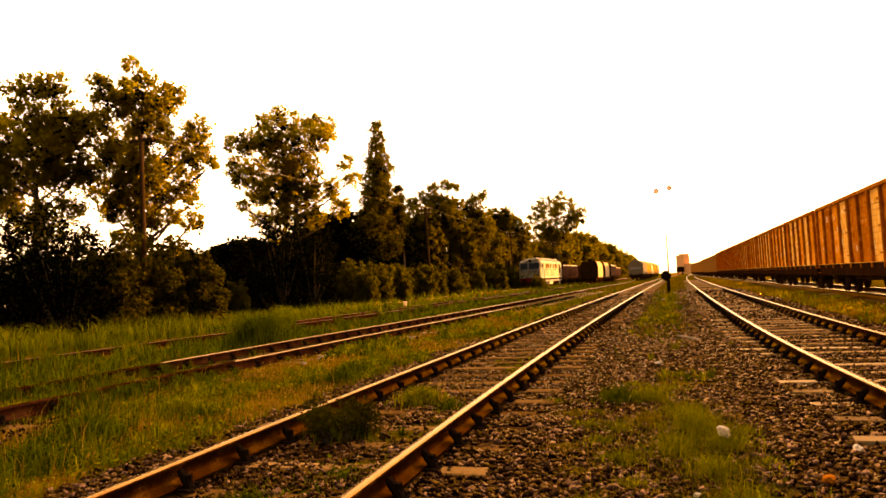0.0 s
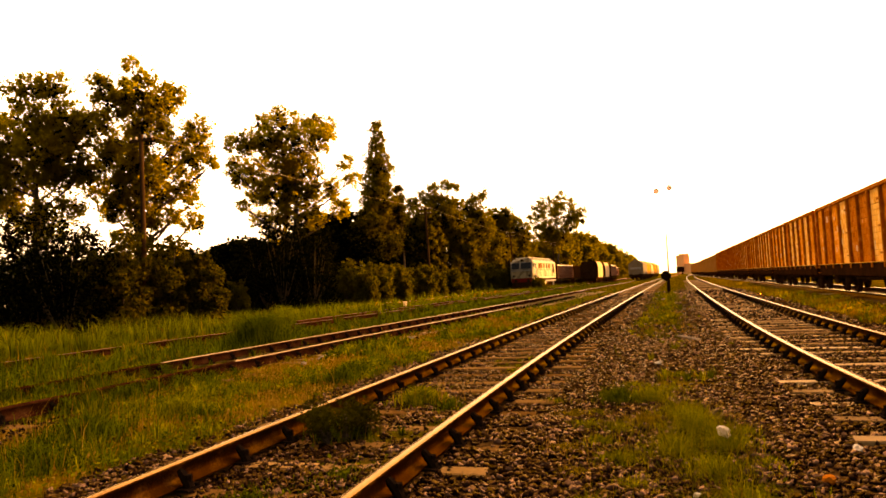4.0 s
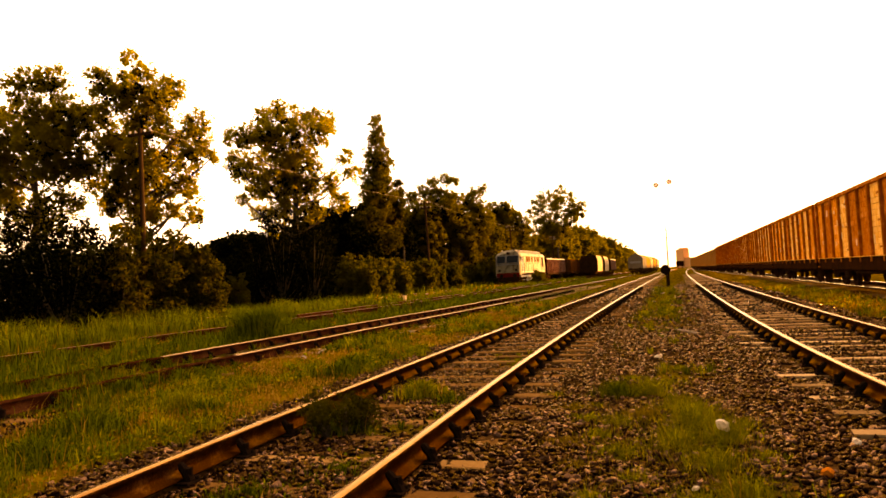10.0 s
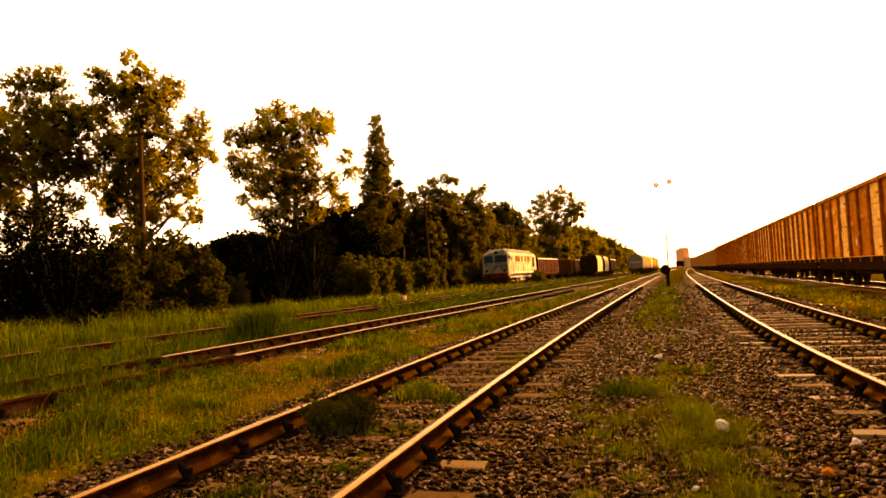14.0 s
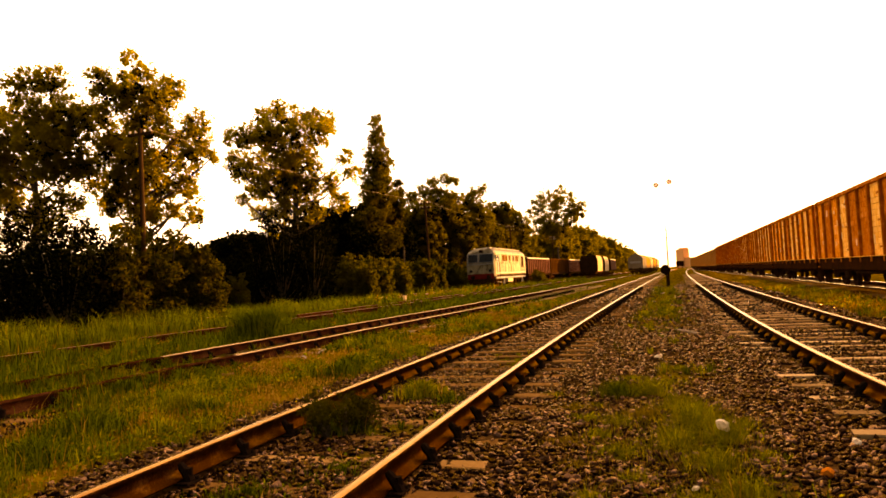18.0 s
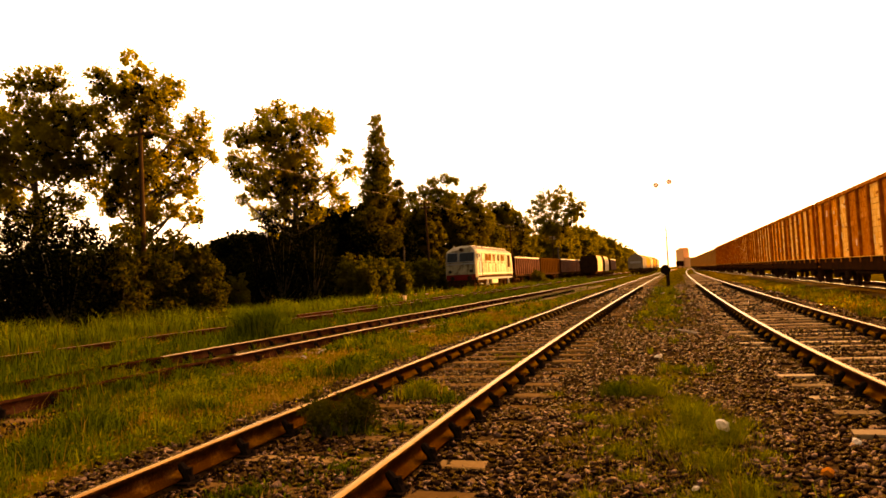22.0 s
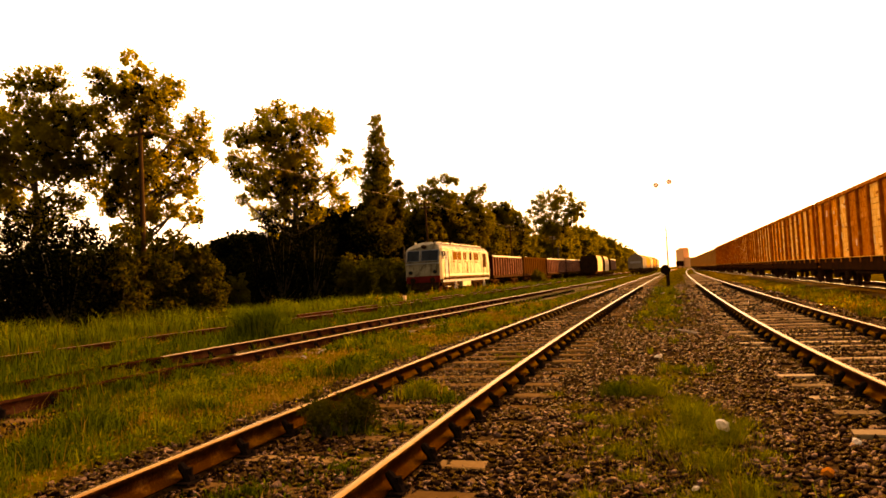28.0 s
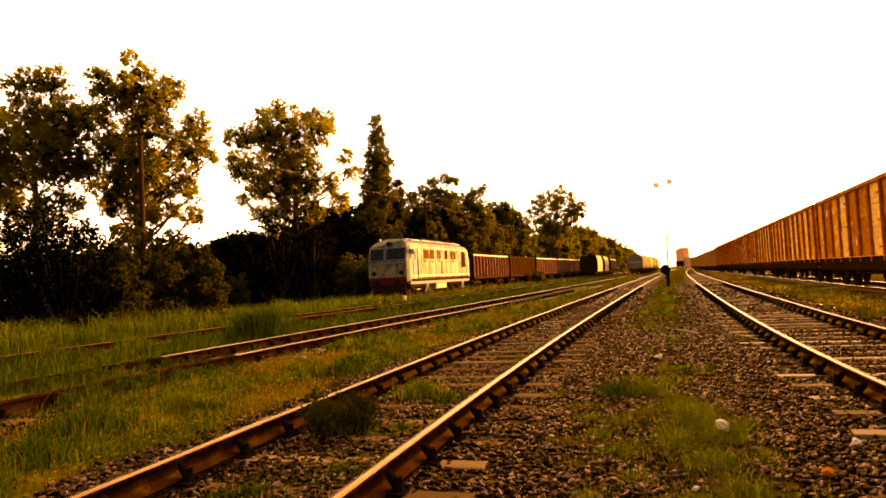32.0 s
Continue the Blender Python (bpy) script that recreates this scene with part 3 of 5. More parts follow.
# ---------------------------------------------------------------- standing vehicles on the siding
def hopper(m, label, paint):
    """A hopper wagon with sides that lean out and a sloping upper half; base at the rail."""
    w = empty("hopper_wagon", m, label, "goods wagon", "wagons standing on the siding")
    prof = [(-1.38, 1.0), (-1.45, 1.9), (-1.45, 2.9), (-1.15, 3.7), (1.15, 3.7), (1.45, 2.9), (1.45, 1.9), (1.38, 1.0)]
    for y0, y1, mat, lab in ((1.2, 5.4, paint, "tan sunlit bin"), (5.6, 9.8, paint, "tan sunlit bin")):
        bm = bmesh.new()
        a = [bm.verts.new((x, y0, z)) for x, z in prof]
        b = [bm.verts.new((x, y1, z)) for x, z in prof]
        for k in range(len(prof)):
            bm.faces.new((a[k], a[(k + 1) % 8], b[(k + 1) % 8], b[k]))
        bm.faces.new(a)
        bm.faces.new(b)
        part("bin", bm, mat, w, lab)
    bm = bmesh.new()
    e = [(x * 1.03, z) for x, z in prof]
    a = [bm.verts.new((x, 1.05, z)) for x, z in e]
    b = [bm.verts.new((x, 1.19, z)) for x, z in e]
    for k in range(8):
        bm.faces.new((a[k], a[(k + 1) % 8], b[(k + 1) % 8], b[k]))
    bm.faces.new(a)
    bm.faces.new(b)
    part("end_wall", bm, SOOT, w, "dark end wall")
    for s in (-1, 1):
        part("rib", boxed(s * 0.5 - .04, s * .5 + .04, 1.0, 1.048, 1.0, 3.7), SOOT, w)
        part("ladder", boxed(s * 1.3 - .03, s * 1.3 + .03, 0.9, 0.95, 0.9, 3.2), SOOT, w)
    part("underframe", boxed(-1.3, 1.3, 0, 11, 0.78, 0.98, bevel=.02), SOOT, w)
    bogie(w, 1.9)
    bogie(w, 9.1)
    buffers(w, 0, -1)
    buffers(w, 11, 1)


def van(m, label, paint, length=12.0):
    """A covered van with a gabled roof."""
    w = empty("covered_van", m, label, "goods wagon", "wagons standing on the siding")
    prof = [(-1.4, 1.1), (-1.4, 3.05), (-1.15, 3.35), (-0.35, 3.9), (0, 4.0), (0.35, 3.9), (1.15, 3.35), (1.4, 3.05), (1.4, 1.1)]
    bm = bmesh.new()
    a = [bm.verts.new((x, 0, z)) for x, z in prof]
    b = [bm.verts.new((x, length, z)) for x, z in prof]
    n = len(prof)
    for k in range(n):
        bm.faces.new((a[k], a[(k + 1) % n], b[(k + 1) % n], b[k]))
    bm.faces.new(a)
    bm.faces.new(b)
    part("body", bm, paint, w)
    part("end_band", boxed(-1.0, 1.0, -0.03, -0.003, 2.1, 2.5), STRIPE, w, "darker grey panel")
    part("door", boxed(1.40, 1.44, length * .38, length * .62, 1.2, 3.0), paint, w)
    part("underframe", boxed(-1.3, 1.3, 0, length, 0.8, 1.09), SOOT, w)
    bogie(w, 2.0)
    bogie(w, length - 2.0)
    buffers(w, 0, -1)
    buffers(w, length, 1)


SIDING = -13.9 + GAUGE / 2
hopper(pose(SIDING, 116.0, -0.02), "dark-ended hopper wagon with tan sunlit sides on the siding", TAN)
hopper(pose(SIDING, 129.0, -0.02), "tan hopper wagon standing on the siding", TAN)
gondola(pose(SIDING, 143.0, -0.02), "dark red open wagon standing on the siding", OXIDE, group="wagons standing on the siding")
for k, (vx, vy, paint, lab) in enumerate(((-6.65, 138.0, GREYVAN, "pale grey gabled van with a sunlit side"), (-6.4, 151.5, OCHRE_VAN, "orange covered van in the far row"),
                                          (-6.0, 165.0, TAN, "tan covered van in the far row"), (-5.6, 179.0, OCHRE_VAN, "orange covered van in the far row"),
                                          (-5.1, 193.0, TAN, "tan covered van in the far row"))):
    van(pose(vx, vy, 0, 0, 0, -1.3), lab, paint)


# ---------------------------------------------------------------- the locomotive
def loco(m):
    lo = empty("diesel_locomotive", m, "cream diesel locomotive with red front skirt, rolling slowly", "locomotive")
    length, hw = 15.9, 1.50
    # body: sections along its length, the ends raked back above the waist
    prof = [(1.0, 1.0), (1.5, 1.08), (1.5, 2.4), (1.5, 3.3), (1.47, 3.62), (1.32, 3.88), (0.9, 4.14), (0.0, 4.28)]
    prof = prof + [(-x, z) for x, z in prof[-2::-1]]

    def rake(z):
        return 0.0 if z < 2.5 else 0.28 * (z - 2.5) if z < 3.62 else 0.314 + 1.15 * (z - 3.62)
    stations = [(0.0, 0.90, 0), (0.28, 1.0, 1), (1.6, 1.0, 2), (length / 2, 1.0, 2), (length - 1.6, 1.0, 2), (length - 0.28, 1.0, 1), (length, 0.90, 0)]
    bm = bmesh.new()
    rings = []
    for y, s, kind in stations:
        ring = []
        for x, z in prof:
            k = 1.0 if kind < 2 else 0.0
            yy = y + (rake(z) * k if y < length / 2 else -rake(z) * k)
            ring.append(bm.verts.new((x * s, yy, z)))
        rings.append(ring)
    n = len(prof)
    for a, b in zip(rings, rings[1:]):
        for k in range(n - 1):
            f = bm.faces.new((a[k], a[k + 1], b[k + 1], b[k]))
            f.material_index = 1 if 4 < k < n - 6 else 0
        bm.faces.new((a[n - 1], a[0], b[0], b[n - 1]))
    bm.faces.new(rings[0])
    bm.faces.new(rings[-1])
    body = part("body", bm, CREAM, lo)
    body.data.materials.append(GREY_ROOF)

    def on_front(x0, x1, z0, z1, d=0.02):
        """A slab that lies on the raked front between z0 and z1."""
        b = bmesh.new()
        vs = []
        for off in (-d, 0.03):
            for x, z in ((x0, z0), (x1, z0), (x1, z1), (x0, z1)):
                vs.append(b.verts.new((x, rake(z) + off, z)))
        for q in ((0, 1, 2, 3), (7, 6, 5, 4), (0, 4, 5, 1), (1, 5, 6, 2), (2, 6, 7, 3), (3, 7, 4, 0)):
            b.faces.new([vs[i] for i in q])
        return b
    for x0, x1 in ((-1.26, -0.30), (-0.10, 1.24)):
        ws = part("windscreen", on_front(x0, x1, 2.68, 3.52, 0.03), GLASS, lo, "dark windscreen pane")
        part("windscreen_frame", on_front(x0 - .05, x1 + .05, 2.63, 3.57, 0.015), STRIPE, ws)
        part("wiper", on_front((x0 + x1) / 2 - .015, (x0 + x1) / 2 + .015, 2.72, 3.3, 0.045), IRON, ws)
    part("front_skirt", boxed(-1.36, 1.36, -0.06, -0.004, 0.86, 1.40, bevel=.02), RED, lo, "faded red buffer beam skirt")
    part("front_skirt", boxed(-1.36, 1.36, length + 0.004, length + 0.06, 0.86, 1.40, bevel=.02), RED, lo)
    part("snow_plough", boxed(-1.25, 1.25, -0.04, 0.06, 0.25, 0.85, bevel=.02), SOOT, lo)
    part("waist_band", boxed(-1.33, 1.33, -0.035, -0.006, 2.40, 2.50), STRIPE, lo)
    for x in (-0.98, 0.98):
        hl = part("headlamp", disc(bmesh.new(), (x, -0.06, 1.72), (0, 1, 0), 0.15, 0.14, 18), SOOT, lo, "dark round headlamp")
        part("lens", disc(bmesh.new(), (x, -0.135, 1.72), (0, 1, 0), 0.11, 0.02, 16), GLASS, hl)
    part("roof_lamp", disc(bmesh.new(), (0, 0.52, 3.86), (0, 1, 0), 0.17, 0.34, 16), SOOT, lo)
    # sides
    for s in (-1, 1):
        def slab(y0, y1, z0, z1, d=0.012):
            return boxed(*sorted((s * (hw - 0.01), s * (hw + d))), y0, y1, z0, z1, bevel=0.004)
        part("cab_window", slab(0.42, 0.72, 2.75, 3.4, .02), GLASS, lo)
        for y0, y1, z0 in ((0.95, 1.75, 1.25), (13.15, 14.4, 2.05)):
            d = part("cab_door", slab(y0, y1, z0, 3.42, .014), STRIPE if y0 < 5 else SOOT, lo, "dark open cab door" if y0 > 5 else "grey cab door")
            part("door_window", slab(y0 + .12, y1 - .12, 2.65, 3.3, .02), GLASS if y0 < 5 else SOOT, d)
            for yy in (y0 - .12, y1 + .12):
                part("handrail", tube(bmesh.new(), [(s * (hw + .05), yy, 1.0), (s * (hw + .05), yy, 2.6)], .02, 6), IRON, lo)
        for y0, y1, dark in ((3.25, 4.45, 0), (4.6, 5.75, 0), (6.35, 6.75, 0), (6.9, 7.4, 0), (8.35, 9.15, 1), (9.95, 10.7, 0), (10.8, 11.5, 0)):
            f = part("side_window", slab(y0, y1, 2.72, 3.42, .02), SCREEN if not dark else SOOT, lo, "ochre-screened engine window" if not dark else "dark engine room opening")
            part("window_frame", slab(y0 - .06, y1 + .06, 2.66, 3.48, .012), CREAM, f)
        for y0 in (3.0, 5.0, 8.9, 11.0):
            g = part("grille", slab(y0, y0 + 1.7, 1.65, 2.35, .008), CREAM, lo)
            for q in range(5):
                part("louvre", slab(y0 + .05, y0 + 1.65, 1.72 + q * .12, 1.76 + q * .12, .03), CREAM, g)
        part("drain_stain", slab(7.35, 7.7, 1.5, 2.55, .006), SCREEN, lo, "brown streaked access panel")
        part("door_jamb", slab(1.86, 1.98, 1.1, 3.45, .02), SOOT, lo, "dark open door gap")
        part("sill_channel", slab(2.2, length - .5, 1.22, 1.29, .012), SOOT, lo)
        part("side_stripe", slab(0.5, length - .5, 1.36, 1.50, .018), PALE, lo, "pale stripe along the sill")
        part("lower_band", slab(0.4, length - .4, 1.03, 1.21, .010), SOOT, lo, "sooty lower edge of the body")
        for y0 in (2.55, 4.5, 5.9, 7.9, 9.5, 11.7):
            part("seam", slab(y0, y0 + .045, 1.5, 2.62, .010), SCREEN, lo, "rusty panel seam")
        for y0, y1, z0 in ((3.2, 3.9, 2.5), (4.9, 5.5, 2.46), (6.6, 7.3, 2.52), (8.5, 9.0, 2.48), (10.1, 11.2, 2.5)):
            part("rust_streak", slab(y0, y1, z0, z0 + .10, .009), SCREEN, lo, "brown rust streak below the window")
        part("gutter", slab(1.2, length - 1.2, 3.56, 3.62, .03), PALE, lo)
        for y0 in (3.7, 13.1):
            bm = tube(bmesh.new(), [(s * 1.53, y0 - .36, .22), (s * 1.55, y0 - .05, .80), (s * 1.55, y0 + .05, .80), (s * 1.53, y0 + .36, .22)], .06, 6)
            part("bogie_strut", bm, PALE, lo, "whitened bogie strut")
        part("sill", boxed(*sorted((s * 1.30, s * 1.47)), 0.4, length - .4, 0.82, 1.07, bevel=.015), STRIPE, lo)
        part("step", boxed(*sorted((s * 1.25, s * 1.5)), 1.5, 2.3, 0.42, 0.47), PALE, lo)
        part("mirror", boxed(*sorted((s * 1.56, s * 1.62)), 0.62, 0.85, 3.0, 3.4, bevel=.01), IRON, lo)
    # roof gear
    part("roof_walkway", boxed(-0.35, 0.35, 3.0, length - 3.0, 4.29, 4.35, bevel=.01), PALE, lo)
    for y0, y1, h in ((2.4, 3.2, .14), (4.4, 5.8, .2), (7.2, 8.9, .2), (10.4, 11.6, .16), (12.8, 13.4, .2)):
        part("roof_hatch", boxed(0.45, 1.0, y0, y1, 4.02, 4.17 + h * .45, bevel=.03), GREY_ROOF, lo)
    for y0, y1 in ((1.7, 3.6), (3.9, 6.9), (7.3, 10.2), (10.6, 13.9)):
        part("roof_pipe", tube(bmesh.new(), [(1.16, y0, 4.02), (1.16, y0 + .12, 4.14), (1.16, y1 - .12, 4.14), (1.16, y1, 4.02)], .045, 7), PALE, lo, "pale pipe along the roof edge")
    part("marker_lamp", disc(bmesh.new(), (-0.75, 0.75, 4.2), (0, 1, 0), .07, .16, 10), PALE, lo)
    part("horn", tube(bmesh.new(), [(0.5, 1.5, 4.1), (0.5, 1.5, 4.48), (0.5, 1.15, 4.5)], [.04, .04, .1], 8), IRON, lo)
    part("exhaust", disc(bmesh.new(), (0, 8.2, 4.4), (0, 0, 1), .2, .3, 14), SOOT, lo)
    part("fuel_tank", boxed(-1.3, 1.3, 6.6, 9.3, 0.35, 0.9, bevel=.08), PALE, lo, "pale grey fuel tank")
    part("underframe", boxed(-1.25, 1.25, 0.1, length - .1, 0.8, 1.04, bevel=.02), SOOT, lo)
    ws = bogie(lo, 3.4, (-1.9, 0, 1.9), .55, WHEELS_BIG, SOOT, SOOT, 1.15) + bogie(lo, length - 3.4, (-1.9, 0, 1.9), .55, WHEELS_BIG, SOOT, SOOT, 1.15)
    # the body is broader than its bogies, and more so on the far side
    for ob in list(lo.children):
        if not ob.name.startswith(("bogie", "spring", "wheelset")):
            for q in [ob] + list(ob.children):
                for v in q.data.vertices:
                    v.co.x = 1.5 - (1.5 - v.co.x) * 1.09
    buffers(lo, 0, -1)
    buffers(lo, length, 1)
    return lo, ws


TRAIN = []          # (thing, its wheelsets, wheel radius, how far it runs behind the locomotive's nose, its length)


def on_train_track(y, length):
    """The pose of a vehicle of that length whose front end is at y on the curving train track."""
    a, b = float(train_left(y)), float(train_left(y + length))
    return pose(a + GAUGE / 2, y, 0, 0, 0, -math.degrees(math.atan2(b - a, length)))


_lo, _ws = loco(on_train_track(47, 15.9))
TRAIN.append((_lo, _ws, 0.55, 0.0, 15.9))
for _k in range(6):
    _g, _ws = gondola(on_train_track(47 + 17.4 + 15.6 * _k, 14.4), "dark red ribbed open wagon in the moving train" if _k != 1 else
                      "faded brown ribbed open wagon in the moving train", OXIDE if _k != 1 else OCHRE, 14.4)
    TRAIN.append((_g, _ws, 0.46, 17.4 + 15.6 * _k, 14.4))


# ---------------------------------------------------------------- trees and bushes
def leaf_cloud(centres, radii, per, size, rng, flat=0.75):
    """Many small folded leaves in loose balls round the centres: verts and triangles."""
    centres, radii = np.asarray(centres, float), np.asarray(radii, float)
    k = rng.choice(len(centres), size=per, p=radii ** 2 / (radii ** 2).sum())
    d = rng.normal(size=(per, 3))
    d /= np.linalg.norm(d, axis=1)[:, None]
    r = radii[k] * rng.uniform(0.05, 1.0, per) ** 0.6
    c = centres[k] + d * r[:, None] * [1, 1, flat]
    a = rng.normal(size=(per, 3))
    a /= np.linalg.norm(a, axis=1)[:, None]
    b = np.cross(a, rng.normal(size=(per, 3)))
    b /= np.linalg.norm(b, axis=1)[:, None] + 1e-9
    s = size * rng.uniform(0.6, 1.35, per)[:, None]
    v = np.stack([c - a * s, c + b * s * 0.55, c + a * s, c - b * s * 0.55], 1)
    i = np.arange(per)[:, None] * 4
    return v.reshape(-1, 3), np.concatenate([i + [[0, 1, 2, 3]]], 0)


ACROSS = Vector((math.cos(0.318), math.sin(0.318), 0))      # the way in which the boughs are spread most


def foliage(centres, radii, cover, leaf, rng, spray=3.0, per=20, flat=0.9):
    """Leaves in many small sprays that fill balls round the centres: verts and quads."""
    pos, rad = [], []
    for c, r in zip(centres, radii):
        n = max(3, int(cover * (r / (spray * leaf)) ** 2))
        d = rng.normal(size=(n, 3))
        d /= np.linalg.norm(d, axis=1)[:, None]
        pos.append(np.asarray(c) + d * (r * rng.uniform(0.02, 1.0, n) ** 0.45)[:, None] * [1, 1, flat])
        rad.append(np.full(n, spray * leaf) * rng.uniform(.5, 1.25, n))
    pos, rad = np.repeat(np.concatenate(pos), per, 0), np.repeat(np.concatenate(rad), per)
    m = len(rad)
    c = pos + rng.normal(size=(m, 3)) * (rad * .45)[:, None]
    a = rng.normal(size=(m, 3)) * [1, 1, .8]
    a /= np.linalg.norm(a, axis=1)[:, None]
    b = np.cross(a, rng.normal(size=(m, 3)))
    b /= np.linalg.norm(b, axis=1)[:, None] + 1e-9
    s = leaf * rng.uniform(.6, 1.35, m)[:, None]
    v = np.stack([c - a * s, c + b * s * .58, c + a * s, c - b * s * .58], 1)
    return v.reshape(-1, 3), np.arange(m * 4).reshape(-1, 4)


def tree(x, y, height, radius, label, trunk=0.28, crown_from=0.3, lumps=26, leaves=14000, size=0.17, seed=0, lean=0.0,
         shape="round", mat=None, name="tree", group="", fill=0.85, z=-0.3, dense=1.0, core=0.2):
    rng = np.random.default_rng(seed)
    t = empty(name, pose(x, y, z), label, "tree", group)
    bm = bmesh.new()
    hh = height * (0.93 if shape == "column" else 0.80)
    wig = rng.uniform(-0.25, 0.25, (7, 2))
    path = [(lean * k / 6 * height + (wig[k, 0] if k else 0), (wig[k, 1] if k else 0), hh * k / 6) for k in range(7)]
    tube(bm, path, [trunk * (1 - 0.14 * k) for k in range(7)], 8)
    centres, radii = [], []
    z0 = height * crown_from
    lumps = int(lumps * 1.9)
    for k in range(lumps):
        f = (k + 0.5) / lumps
        az = k * 2.39996 + rng.uniform(-.5, .5)
        if shape == "fan":
            h = z0 + (height - z0) * f
            env = radius * min(0.30 + 1.05 * f, 1.0) * math.sqrt(max(0.06, 1 - max(0, f - .62) ** 2 / .15)) * rng.uniform(0.2, 1.0) ** 0.5
            rr = radius * rng.uniform(0.11, 0.22)
        elif shape == "round":
            h = z0 + (height - z0) * f
            env = radius * math.sqrt(max(0.05, 1 - (2 * f - 0.95) ** 2 / 1.15)) * rng.uniform(0.25, 1.0) ** 0.6
            rr = radius * rng.uniform(0.12, 0.25)
        else:
            h = z0 + (height - z0) * f
            env = radius * (0.3 + 0.9 * (1 - f)) * rng.uniform(0.3, 0.9) * min(1, 0.4 + 3 * f)
            rr = radius * (0.28 + 0.45 * (1 - f)) * rng.uniform(0.7, 1.1)
        h = min(h, height - rr * 0.7)
        c = Vector((lean * h + env * math.cos(az), env * math.sin(az), h))
        centres.append(c)
        radii.append(rr)
        base = max(0.15, min(0.95, (h - (0.15 if shape == "column" else 0.35) * env - 0.6) / hh))
        q = base * 6
        i = min(5, int(q))
        st = Vector(path[i]).lerp(Vector(path[i + 1]), q - i)
        mid = st.lerp(c, 0.5) + Vector((rng.uniform(-.3, .3), rng.uniform(-.3, .3), -0.12 * env))
        r0 = trunk * (1 - base * 0.8) * 0.42
        tube(bm, [st, mid, c], [r0, r0 * 0.65, r0 * 0.25], 5)
        for _ in range(2):
            tip = c + Vector(rng.normal(size=3)) * rr * 0.6
            tube(bm, [mid.lerp(c, 0.5), tip], [r0 * .4, r0 * .12], 4)
        for _ in range(3):
            d = Vector(rng.normal(size=3)).normalized() * rr * rng.uniform(.7, 1.1)
            centres.append(c + d)
            radii.append(rr * rng.uniform(.2, .4))
    part("trunk", bm, BARK, t)
    leaf = size * .75
    v, f = foliage([tuple(c) for c in centres], [1.25 * r for r in radii], 3.2 * dense, leaf, rng, flat=fill)
    part("crown", raw_mesh("crown", v, f, mat or LEAF), None, t)
    if core:        # near-black leaves close to the limbs paint the crown's inner shade
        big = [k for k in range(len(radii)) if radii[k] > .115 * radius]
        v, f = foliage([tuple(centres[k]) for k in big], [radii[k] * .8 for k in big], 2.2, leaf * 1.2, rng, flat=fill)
        part("inner_crown", raw_mesh("inner_crown", v, f, SHADED_LEAF), None, t, "inner leaves coloured near-black for shade")
    return t


def grown_tree(x, y, boughs, label, trunk, leaf, cover, mat, seed, group="", z=-0.3, core=0.8, fill=0.6):
    """A tree whose crown is a set of leafy boughs, each on a limb of its own, thrown to and fro in depth."""
    rng = np.random.default_rng(seed)
    t = empty("tree", pose(x, y, z), label, "tree", group)
    top = max(h for _, h, _ in boughs)
    half = max(abs(s) + r for s, _, r in boughs)
    stout = max(r for _, _, r in boughs)
    bm = bmesh.new()
    hh = top * .9
    path = [(0, 0, 0)] + [(rng.uniform(-.12, .12) * half / 3, rng.uniform(-.12, .12) * half / 3, hh * k / 6) for k in range(1, 7)]
    tube(bm, path, [trunk * (1 - 0.145 * k) for k in range(7)], 9)
    centres, radii, inner, inner_r = [], [], [], []
    for s, h, r in boughs:
        deep = rng.uniform(-1, 1) * .45 * math.sqrt(max(.02, half ** 2 - s * s))
        c = ACROSS * s + Vector((x, y, 0)).normalized() * deep + Vector((0, 0, h))
        centres.append(tuple(c))
        radii.append(r * 1.2)
        if r > .42 * stout:
            inner.append(tuple(c + Vector((0, 0, -.1 * r))))
            inner_r.append(r * .8)
        if rng.random() < fill:        # leaves between the bough and the trunk
            centres.append(tuple(c * .62 + Vector((0, 0, .38 * h - .12 * top + .3 * r))))
            radii.append(r * .8)
        for _ in range(5):      # ragged edge
            d = Vector(rng.normal(size=3)).normalized() * r * rng.uniform(.75, 1.1)
            centres.append(tuple(c + d))
            radii.append(r * rng.uniform(.2, .42))
        reach = math.hypot(s, deep)
        q = max(.2, min(.95, (h - .55 * reach - .5) / hh)) * 6
        i = min(5, int(q))
        st = Vector(path[i]).lerp(Vector(path[i + 1]), q - i)
        mid = st.lerp(c, .5) + Vector((rng.uniform(-.2, .2), rng.uniform(-.2, .2), -.08 * reach))
        r0 = trunk * (1 - q / 6 * .8) * .45
        tube(bm, [st, mid, c], [r0, r0 * .65, r0 * .25], 5)
        for _ in range(3):
            tip = c + Vector(rng.normal(size=3)) * r * .5
            tube(bm, [mid.lerp(c, .6), tip], [r0 * .35, r0 * .1], 4)
    part("trunk", bm, BARK, t)
    v, f = foliage(centres, radii, cover, leaf, rng)
    part("crown", raw_mesh("crown", v, f, mat), None, t)
    # inner leaves coloured near-black for the shade between the boughs
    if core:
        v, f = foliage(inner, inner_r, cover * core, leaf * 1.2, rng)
        part("inner_crown", raw_mesh("inner_crown", v, f, SHADED_LEAF), None, t, "inner leaves coloured near-black for shade")
    return t


